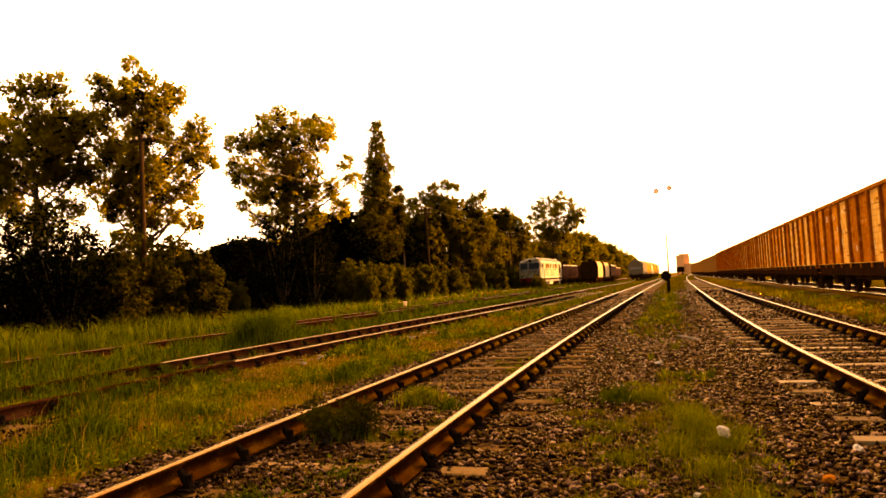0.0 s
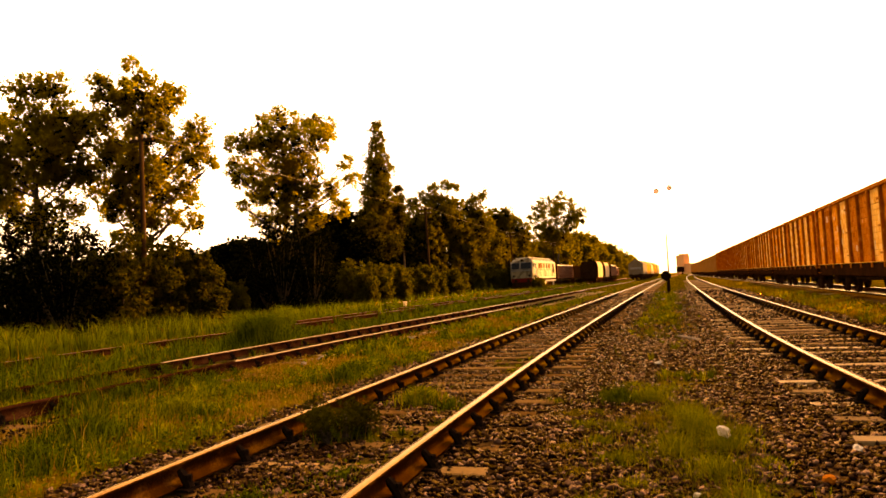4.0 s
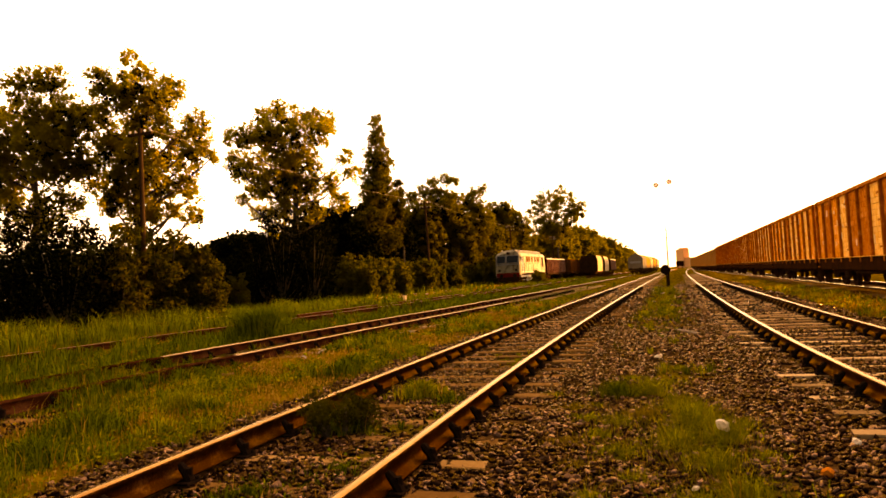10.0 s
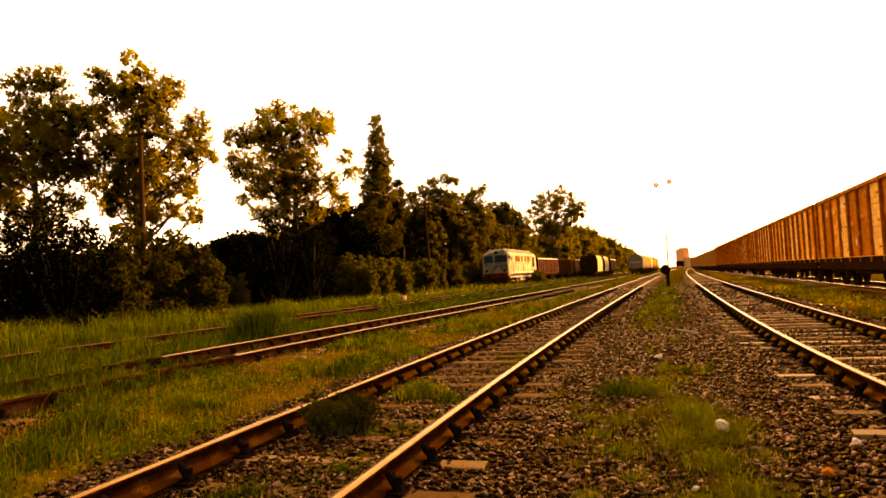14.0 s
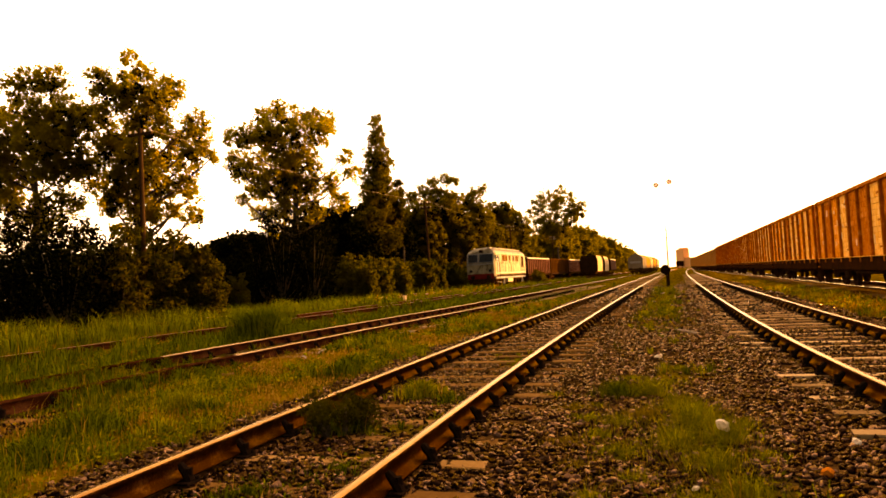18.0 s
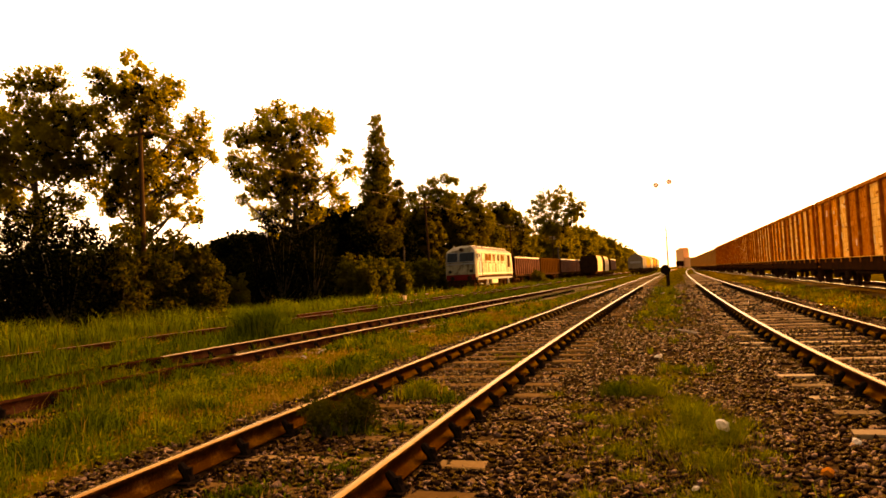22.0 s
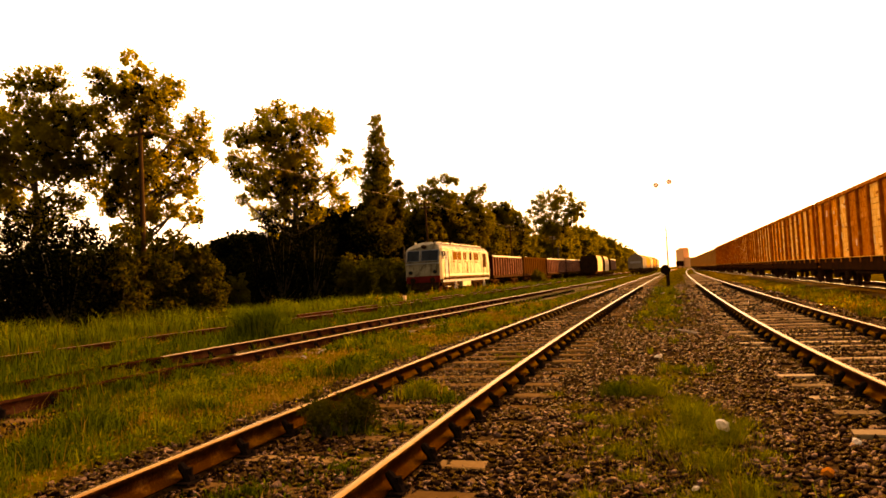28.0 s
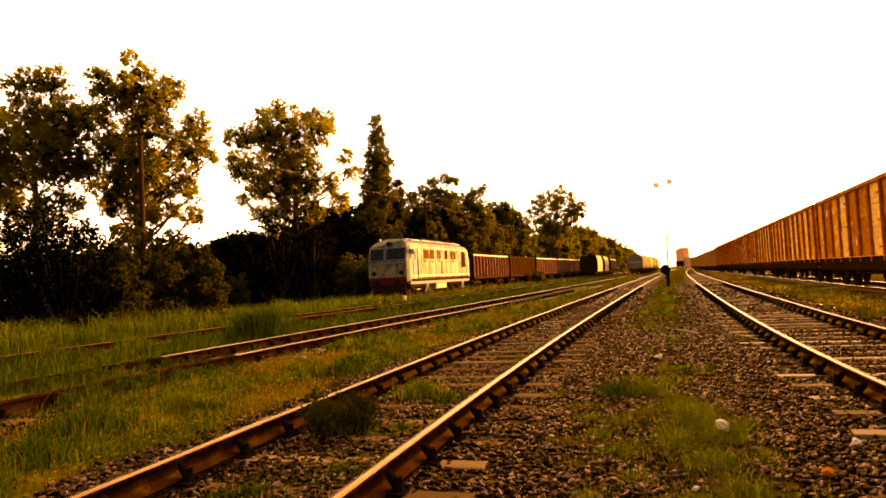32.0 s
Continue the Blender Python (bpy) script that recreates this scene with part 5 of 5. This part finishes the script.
    for x0, x1, y0, y1, per, h, w in ((-7.0, -3.8, 2.6, 12, 520, .08, .008), (-7.0, -3.8, 12, 30, 90, .10, .02), (-14, -9, 7, 22, 3, .34, .007), (-15.4, -12.9, 8, 20, 70, .16, .010), (-22, -14.5, 9, 30, 1.2, .6, .010),
                                      (-19, -15, 30, 70, 2, .5, .03), (-1, 1, 3.5, 14, 22, .18, .006), (3.8, 6.2, 9, 30, 24, .24, .012), (-8.4, -6.4, 5, 24, 8, .2, .01)):
        x, y = scatter(x0, x1, y0, y1, per, rng)
        keep = (rng.uniform(0, 1, len(x)) < grass_share(x, y) * np.where(x > -7.1, np.clip(.35 - 1.3 * lush(x, y), .04, 1), np.clip(.5 + .8 * wobble(x, y, 1.1, 9), 0.05, 1))) & clear_of_rails(x, y)
        x, y = x[keep], y[keep]
        v, f = blades(x, y, ground_z(x, y), h * rng.uniform(.5, 1.4, len(x)), w * rng.uniform(.7, 1.3, len(x)), .5, rng)
        vs.append(v)
        fs.append(f + n)
        n += len(v)
    tagged(new("dry_grass", raw_mesh("dry_grass", np.concatenate(vs), np.concatenate(fs), DRY)), "straw-coloured dry stalks among the grass", "grass", kind="stuff")


def clumps():
    """Small tufts of blades that spread from one root, strewn over the turf."""
    rng = np.random.default_rng(31)
    for mat, name, lab, share in ((GRASS, "dark_tufts", "small dark green grass tufts on the turf", 1.0), (CLUMP, "bright_tufts", "small bright yellow-green grass tufts", 1.7)):
        vs, fs, n = [], [], 0
        for x0, x1, y0, y1, per, h, w in ((-7.1, -3.8, 2.8, 12, 8, .18, .0065), (-7.1, -3.9, 12, 30, 3, .22, .02), (-13.2, -8.8, 6.5, 20, 4, .36, .014), (-12.8, -8.2, 20, 45, 2, .36, .03),
                                          (-1.0, 1.0, 3, 16, 3, .14, .008), (-1.0, 1.0, 16, 45, 1.5, .2, .025), (3.7, 6.1, 8, 40, 2, .18, .014), (-3.0, -1.9, 3, 14, 3, .10, .008),
                                          (-19.5, -14.8, 12, 45, 2, .5, .025), (-24, -15.0, 7, 15, 6.5, .8, .009), (-22, -15.0, 15, 24, 5.5, .8, .012), (-21, -15, 24, 36, 3.0, .7, .02)):
            x, y = scatter(x0, x1, y0, y1, per * share, rng)
            g = grass_share(x, y)
            keep = (rng.uniform(0, 1, len(x)) < g) & clear_of_rails(x, y) & ((x < -7.2) | (x > -3.6) | (lush(x, y) > -.12))
            if mat is CLUMP:
                keep &= x > -8
            keep &= (x > -14.8) | (wobble(x, y, 1.5, 17) > .02)
            x, y = x[keep], y[keep]
            m, k = len(x), 34
            s = np.repeat(h * rng.uniform(.4, 1.35, m), k)
            a = rng.uniform(0, 2 * np.pi, m * k)
            q = np.abs(rng.normal(0, .22, m * k)) * s
            bx, by = np.repeat(x, k) + q * np.cos(a), np.repeat(y, k) + q * np.sin(a)
            bh = s * rng.uniform(.45, 1.1, m * k)
            root = np.stack([bx, by, ground_z(bx, by) - .01], 1)
            out = np.stack([np.cos(a), np.sin(a), 0 * a], 1) * (bh * rng.uniform(.15, .95, m * k))[:, None]
            side = np.stack([-np.sin(a), np.cos(a), 0 * a], 1) * (w * rng.uniform(.35, .65, m * k))[:, None]
            up = np.stack([0 * bh, 0 * bh, bh], 1)
            mid, tip = root + out * .35 + up * .65, root + out + up * .85
            vs.append(np.stack([root - side, root + side, mid + side * .8, mid - side * .8, tip], 1).reshape(-1, 3))
            i = np.arange(m * k)[:, None] * 5 + n
            fs.append(np.concatenate([i + [[0, 1, 2]], i + [[0, 2, 3]], i + [[3, 2, 4]]], 0))
            n += m * k * 5
        tagged(new(name, raw_mesh(name, np.concatenate(vs), np.concatenate(fs), mat)), lab, "grass", kind="stuff")


def tuft(x, y, r, h, count, label, mat=None, seed=0, width=0.012, lean=0.9, straw=1.0):
    rng = np.random.default_rng(seed + 900)
    t = empty("grass_clump", pose(x, y, float(ground_z(x, y))), label, "weed")
    a, q = rng.uniform(0, 2 * np.pi, count), np.abs(rng.normal(0, .55, count)) * r
    bx, by = q * np.cos(a), q * np.sin(a)
    hh = h * rng.uniform(.35, 1.2, count) * np.clip(1 - .5 * (q / r), .25, 1)
    v, f = blades(bx, by, 0 * bx, hh, width * rng.uniform(.6, 1.3, count), lean, rng)
    tagged(part("foliage", raw_mesh("foliage", v, f, mat or GRASS), None, t), kind="stuff")
    if not straw:
        return
    k = max(8, count // 70)
    a, q = rng.uniform(0, 2 * np.pi, k), np.sqrt(rng.uniform(0, 1, k)) * r
    v, f = blades(q * np.cos(a), q * np.sin(a), 0 * q, h * rng.uniform(.8, 1.45, k), width * .6 * rng.uniform(.7, 1.2, k), .5, rng)
    tagged(part("dry_foliage", raw_mesh("dry_foliage", v, f, DRY), None, t), kind="stuff")


def weed(x, y, h, r, label, leaves=2500, size=0.022, seed=0):
    bush(x, y, h, r, label, leaves, size, seed, HEDGE, name="weed", z=float(ground_z(x, y)), lumps=9)["category"] = "weed"


def ground_weeds():
    """Small leaves, green and withered, close to the ground."""
    rng = np.random.default_rng(77)
    for mat, name, lab, share in ((GRASS, "low_weeds", "low green weeds and clover among the grass", 1.0), (DRY, "withered_leaves", "withered brown leaves on the turf", 0.5),
                                   (CLUMP, "clover_leaves", "small bright clover leaves among the grass", 1.0)):
        vs, fs, n = [], [], 0
        for x0, x1, y0, y1, per, size in ((-7.2, -3.8, 2.6, 8, 800, .016), (-7.2, -3.8, 8, 16, 340, .024), (-7.2, -3.8, 16, 32, 90, .045), (-13, -8.9, 7, 18, 150, .03),
                                          (-3.0, -1.9, 3, 10, 260, .015), (-1.0, 1.0, 3, 12, 260, .016), (-1.0, 1.0, 12, 30, 90, .035), (3.8, 6.2, 9, 30, 90, .035)):
            x, y = scatter(x0, x1, y0, y1, per * share * .7, rng)
            g = grass_share(x, y)
            keep = (rng.uniform(0, 1, len(x)) < g * np.clip(.3 + (1.2 if share == 1 else -1.2) * lush(x, y) + .5 * wobble(x, y, 3.1, 3), .03, 1)) & clear_of_rails(x, y)
            x, y = x[keep], y[keep]
            m = len(x)
            c = np.stack([x, y, ground_z(x, y) + size * .5 + rng.uniform(0, 1, m) ** 2 * .09], 1)
            a = rng.normal(size=(m, 3)) * [1, 1, .6]
            a /= np.linalg.norm(a, axis=1)[:, None]
            b = np.cross(a, rng.normal(size=(m, 3)))
            b /= np.linalg.norm(b, axis=1)[:, None] + 1e-9
            q = size * rng.uniform(.6, 1.5, m)[:, None]
            vs.append(np.stack([c - a * q, c + b * q * .6, c + a * q, c - b * q * .6], 1).reshape(-1, 3))
            fs.append(np.arange(m * 4).reshape(-1, 4) + n)
            n += m * 4
        tagged(new(name, raw_mesh(name, np.concatenate(vs), np.concatenate(fs), mat)), lab, "weeds", kind="stuff")


meadow()
clumps()
ground_weeds()
for k, (tx, ty, tr, th, tn) in enumerate(((-8.6, 7.6, .5, .3, 700), (-8.7, 9.0, .5, .28, 600), (-7.15, 7.4, .45, .26, 600), (-7.1, 8.6, .4, .24, 450), (-6.9, 9.7, .35, .2, 300), (-7.6, 6.3, .5, .25, 600),
                                          (-12.8, 11.5, .6, .4, 700), (-12.9, 14.0, .6, .4, 700), (-10.4, 9.5, .7, .34, 900), (-6.3, 6.8, .4, .2, 400), (-4.9, 6.3, .4, .2, 400), (-5.7, 8.2, .5, .2, 500),
                                          (-4.5, 10.6, .4, .16, 300), (-5.2, 12.5, .5, .2, 400), (-4.8, 16.0, .6, .2, 400), (-5.4, 20.0, .7, .25, 400))):
    tuft(tx, ty, tr, th, tn, "ragged green grass clump beside the rail", CLUMP if k % 2 else None, 60 + k, .011 if ty < 10 else .016, 1.0)
for k, (tx, ty, tr, th, tn) in enumerate(((-8.6, 6.9, .45, .34, 600), (-8.45, 7.5, .4, .3, 500), (-8.5, 8.3, .5, .3, 500), (-7.05, 6.9, .35, .34, 600), (-6.75, 6.6, .4, .28, 500), (-7.1, 7.7, .35, .3, 500),
                                          (-8.0, 7.0, .5, .2, 500), (-7.9, 8.2, .5, .2, 500), (-8.5, 9.9, .4, .22, 350), (-7.0, 9.2, .4, .24, 400),
                                          (-6.95, 6.5, .3, .30, 450), (-6.9, 7.3, .3, .32, 450), (-6.95, 7.9, .3, .30, 450), (-6.9, 8.4, .3, .30, 400), (-6.95, 8.9, .3, .26, 350))):
    tuft(tx, ty, tr, th, tn, "green grass growing over the old rail", None, 160 + k, .011, 1.0)
for k in range(9):
    tuft(-8.66 + .06 * (k % 3), 6.0 + .5 * k, .26, .42 - .015 * k, 420, "green grass standing over the old rail", None, 400 + k, .009, 1.0, 0)
weed(-2.8, 5.45, 0.30, 0.36, "dark leafy weed growing against the rail", 4200, .015, 1)
tuft(-2.85, 5.5, .3, .27, 900, "dark rank grass against the rail", None, 1)
tuft(-2.75, 7.25, .32, .24, 1100, "bright green grass clump between the rails", CLUMP, 2)
tuft(-2.3, 6.9, .3, .14, 350, "low green grass clump between the rails", None, 12)
tuft(-4.55, 8.8, .33, .28, 900, "small green clump on the ballast shoulder", None, 3)
tuft(-9.6, 14.6, 0.85, 1.1, 6500, "tall round clump of green grass between tracks", None, 4, .012, .8, 0)
tuft(-2.6, 3.75, .5, .10, 700, "low moss-green grass between the rails", None, 13)
tuft(-2.2, 4.3, .4, .08, 400, "low moss-green grass between the rails", None, 14)
tuft(-11.4, 17.5, 0.6, .5, 1200, "clump of grass beside the siding", None, 15, .02, .5)
for k, (tx, ty, tr, th, tn) in enumerate(((0.10, 5.9, .30, .36, 700), (0.28, 5.35, .28, .30, 600), (-0.05, 5.2, .30, .28, 600), (0.18, 4.7, .30, .26, 600), (-0.02, 6.5, .3, .26, 500),
                                          (0.30, 4.2, .25, .22, 400), (-0.28, 7.4, .30, .28, 700), (-0.1, 8.0, .35, .16, 300), (-0.5, 5.9, .30, .18, 350), (-0.42, 5.0, .35, .17, 350),
                                          (-0.75, 6.6, .22, .12, 150), (-0.52, 3.95, .14, .18, 150), (-0.3, 4.4, .3, .14, 250), (0.05, 3.9, .3, .2, 400))):
    tuft(tx, ty, tr * 1.1, th * 1.0, int(tn * 1.5), "loose yellow-green grass clump on the ballast", CLUMP, 20 + k, .0027, 1.7)
tuft(-0.60, 7.3, .30, .26, 900, "dark hairy grass clump on the ballast", None, 50, .005, 1.2, 0)
for k, (tx, ty, tr, th, tn) in enumerate(((-0.95, 6.6, .28, .11, 260), (-0.78, 6.05, .26, .13, 300), (-0.62, 5.5, .28, .13, 320), (-0.85, 5.2, .24, .11, 220), (-0.45, 5.0, .24, .12, 240), (-1.25, 7.3, .16, .12, 120),
                                          (-0.7, 4.6, .2, .1, 160), (0.45, 5.9, .2, .14, 200), (0.5, 5.0, .2, .12, 180), (-0.3, 6.2, .3, .16, 320), (-0.5, 8.4, .4, .12, 300), (0.0, 9.2, .4, .10, 260))):
    tuft(tx, ty, tr, th, tn, "low yellowish weeds between the stones", CLUMP if k % 3 else STRAW, 300 + k, .008, 1.6)
tuft(-4.69, 9.45, .38, .34, 1100, "round green grass clump on the ballast shoulder", None, 51, .008, 1.0, 0)
tuft(-5.3, 6.5, .5, .30, 1300, "tall bright grass clump in the turf", CLUMP, 52, .007, 1.0)
tuft(-5.4, 5.2, .6, .34, 1500, "long pale green grass clump", None, 10)
tuft(-5.0, 4.3, .5, .26, 1200, "long pale green grass clump", None, 11)


def on_sleeper(x, y):
    """True where (x, y) lies over a sleeper of the two near tracks."""
    sx, sy = np.array(SPOTS["x"]), np.array(SPOTS["y"])
    out = np.zeros(len(x), bool)
    for lo, hi in ((-3.5, 0.0), (0.5, 6.0)):
        k = (sx > lo) & (sx < hi)
        ax, ay = sx[k], sy[k]
        i = np.clip(np.searchsorted(ay, y), 1, len(ay) - 1)
        i = np.where(np.abs(ay[i - 1] - y) < np.abs(ay[i] - y), i - 1, i)
        out |= (np.abs(ay[i] - y) < .11) & (np.abs(ax[i] - x) < 1.3)
    return out


def stones():
    rng = np.random.default_rng(21)
    forms = []
    for k in range(6):
        bm = bmesh.new()        # a sharp-edged lump of crushed rock
        for d in rng.normal(size=(11, 3)):
            bm.verts.new(Vector(d).normalized() * rng.uniform(.75, 1.25))
        hull = bmesh.ops.convex_hull(bm, input=bm.verts)
        bmesh.ops.delete(bm, geom=[g for g in hull["geom_interior"] if isinstance(g, bmesh.types.BMVert)], context='VERTS')
        bmesh.ops.triangulate(bm, faces=bm.faces)
        bmesh.ops.recalc_face_normals(bm, faces=bm.faces)
        bm.verts.index_update()
        forms.append((np.array([v.co[:] for v in bm.verts]), np.array([[v.index for v in f.verts] for f in bm.faces])))
        bm.free()
    single_forms = [raw_mesh("stone", tv, tf, LOOSE_STONE) for tv, tf in forms]
    loose = []
    vs, fs, n = [], [], 0
    for x0, x1, y0, y1, per, size in ((-4.6, 4.4, -3, 3.0, 150, .035), (-4.6, -0.9, 2.6, 6.5, 820, .026), (-0.9, 3.2, 3.0, 6.5, 820, .026), (-4.6, 4.6, 6.5, 10, 620, .025), (-4.6, 4.6, 10, 16, 320, .029),
                                      (-4.4, 4.4, 16, 28, 60, .04), (-4.4, 4.4, 28, 50, 16, .07), (-7.0, -4.4, 3, 9, 260, .022), (-7.0, -4.4, 9, 14, 110, .028), (-7.0, -5.2, 14, 26, 40, .04)):
        x, y = scatter(x0, x1, y0, y1, per, rng)
        g = grass_share(x, y)
        keep = (rng.uniform(0, 1, len(x)) > g * 1.02) & clear_of_rails(x, y)
        inner = (x > main_left(y)) & (x < main_left(y) + GAUGE)      # dirt and stones bury the sleepers between the rails
        keep &= ~on_sleeper(x, y) | (rng.uniform(0, 1, len(x)) < np.where(inner, .8, .12))
        x, y = x[keep], y[keep]
        which = rng.integers(0, 6, len(x))
        s = size * rng.uniform(.55, 1.5, len(x))
        # the stones of one stretch beside the main track are single pieces
        single = np.flatnonzero((x > -1.5) & (x < 0.9) & (y > 3.2) & (y < 3.75) & (s > .016))[:300 - len(loose)]
        for i in single:
            k = int(which[i])
            turn = Euler([float(a) for a in rng.uniform(0, 6.28, 3)])
            loose.append(part("stone", single_forms[k], None, GROUND, at=Matrix.LocRotScale(
                (float(x[i]), float(y[i]), float(ground_z(x[i], y[i]) + s[i] * .25)), turn, [float(s[i] * q) for q in (1.1, 1.0, .65)])))
        which[single] = 9
        for k in range(6):
            i = which == k
            if not i.any():
                continue
            tv, tf = forms[k]
            m = int(i.sum())
            ang = rng.uniform(0, 2 * np.pi, (m, 2))
            ca, sa, cb, sb = np.cos(ang[:, 0]), np.sin(ang[:, 0]), np.cos(ang[:, 1]), np.sin(ang[:, 1])
            p = tv[None] * s[i][:, None, None] * np.stack([rng.uniform(.8, 1.3, m), rng.uniform(.8, 1.2, m), rng.uniform(.4, .8, m)], 1)[:, None, :]
            q = np.stack([p[..., 0], p[..., 1] * cb[:, None] - p[..., 2] * sb[:, None], p[..., 1] * sb[:, None] + p[..., 2] * cb[:, None]], -1)
            r = np.stack([q[..., 0] * ca[:, None] - q[..., 1] * sa[:, None], q[..., 0] * sa[:, None] + q[..., 1] * ca[:, None], q[..., 2]], -1)
            r += np.stack([x[i], y[i], ground_z(x[i], y[i]) + s[i] * .25], -1)[:, None, :]
            vs.append(r.reshape(-1, 3))
            fs.append((tf[None] + (np.arange(m) * len(tv))[:, None, None] + n).reshape(-1, 3))
            n += m * len(tv)
    tagged(new("ballast_stones", raw_mesh("ballast_stones", np.concatenate(vs), np.concatenate(fs), STONE)), "loose grey-brown crushed stone ballast", "gravel", kind="stuff")


stones()


def litter(name, x, y, size, mat, label, category, seed, lift=0.0):
    rng = random.Random(seed)
    bm = bmesh.new()
    bmesh.ops.create_icosphere(bm, subdivisions=2, radius=1)
    for v in bm.verts:
        v.co = Vector((v.co.x * size[0], v.co.y * size[1], v.co.z * size[2])) * rng.uniform(.75, 1.15)
    ob = part(name, bm, mat, at=pose(x, y, float(ground_z(x, y)) + size[2] * .7 + .01 + lift, rng.uniform(-15, 15), rng.uniform(-15, 15), rng.uniform(0, 180)))
    tagged(ob, label, category)


litter("paper_scrap", 0.27, 5.35, (.06, .04, .045), WHITE, "crumpled white paper caught in the grass", "litter", 1, .09)
litter("paper_scrap", -0.27, 10.35, (.07, .05, .03), WHITE, "crumpled white scrap on the ballast", "litter", 2)
litter("pale_stone", -12.8, 30.5, (.16, .10, .09), WHITE, "pale stone beside the siding rail", "stone", 21)
litter("brick_piece", 0.79, 4.62, (.055, .04, .035), POST_RUST, "orange broken brick on the ballast", "rubble", 22)
litter("cup", 1.14, 5.5, (.05, .03, .03), WHITE, "crushed white cup on the stones", "litter", 3)
litter("pale_stone", -3.62, 3.45, (.07, .05, .03), CONCRETE, "pale broken stone beside the rail", "stone", 4)
litter("pale_stone", -3.72, 3.3, (.06, .04, .03), CONCRETE, "pale broken stone beside the rail", "stone", 5)
litter("pale_stone", 0.05, 4.25, (.03, .02, .015), WHITE, "small white scrap in the grass", "litter", 14)
litter("concrete_slab", 0.28, 14.06, (.34, .08, .025), CONCRETE, "broken pale concrete strip on the path", "rubble", 6)
litter("pale_slab", -6.4, 14.6, (.16, .06, .02), CONCRETE, "pale broken sleeper end beside the track", "rubble", 8)
litter("pale_slab", -6.3, 10.9, (.11, .05, .02), CONCRETE, "pale broken slab in the grass", "rubble", 9)
litter("pale_slab", -6.5, 11.9, (.12, .05, .02), CONCRETE, "pale broken slab in the grass", "rubble", 10)
litter("pale_slab", -6.2, 16.0, (.16, .06, .02), CONCRETE, "pale broken sleeper end beside the track", "rubble", 11)
litter("pale_stone", -0.32, 33.7, (.4, .14, .06), CONCRETE, "pale slab lying in the grass", "rubble", 7)


def marker(x, y):
    p = empty("track_marker", pose(x, y, -0.3), "small white fouling-point marker post in the grass", "marker")
    part("post", boxed(-.09, .09, -.09, .09, 0, .5, bevel=.02), WHITE, p)
    part("cap", boxed(-.095, .095, -.095, .095, .502, .57, bevel=.02), IRON, p)


marker(-16.0, 40.4)


# ---------------------------------------------------------------- what moves
def nose(t):
    """Where the locomotive's front stands at t seconds."""
    return NOSE[0] + NOSE[1] * t + NOSE[2] * t * t + NOSE[3] * t * t * t + 1.5 * max(0.0, 1 - t / 6) ** 2 - 0.3 * math.exp(-((t - 22.5) / 3) ** 2)


NOSE = (95.95, -0.7767, -0.03896, 0.000463)


def motions():
    for thing, sets, r, behind, length in TRAIN:
        walk(thing, [(t, on_train_track(nose(t) + behind, length)) for t in [1.0 * k for k in range(33)]])
        for ws in sets:
            x, y0, z = ws.matrix_basis.translation
            steps = [0.25 * k for k in range(129)]
            walk(ws, [(t, pose(x, y0, z, math.degrees((nose(0.0) - nose(t)) / r))) for t in steps])


motions()
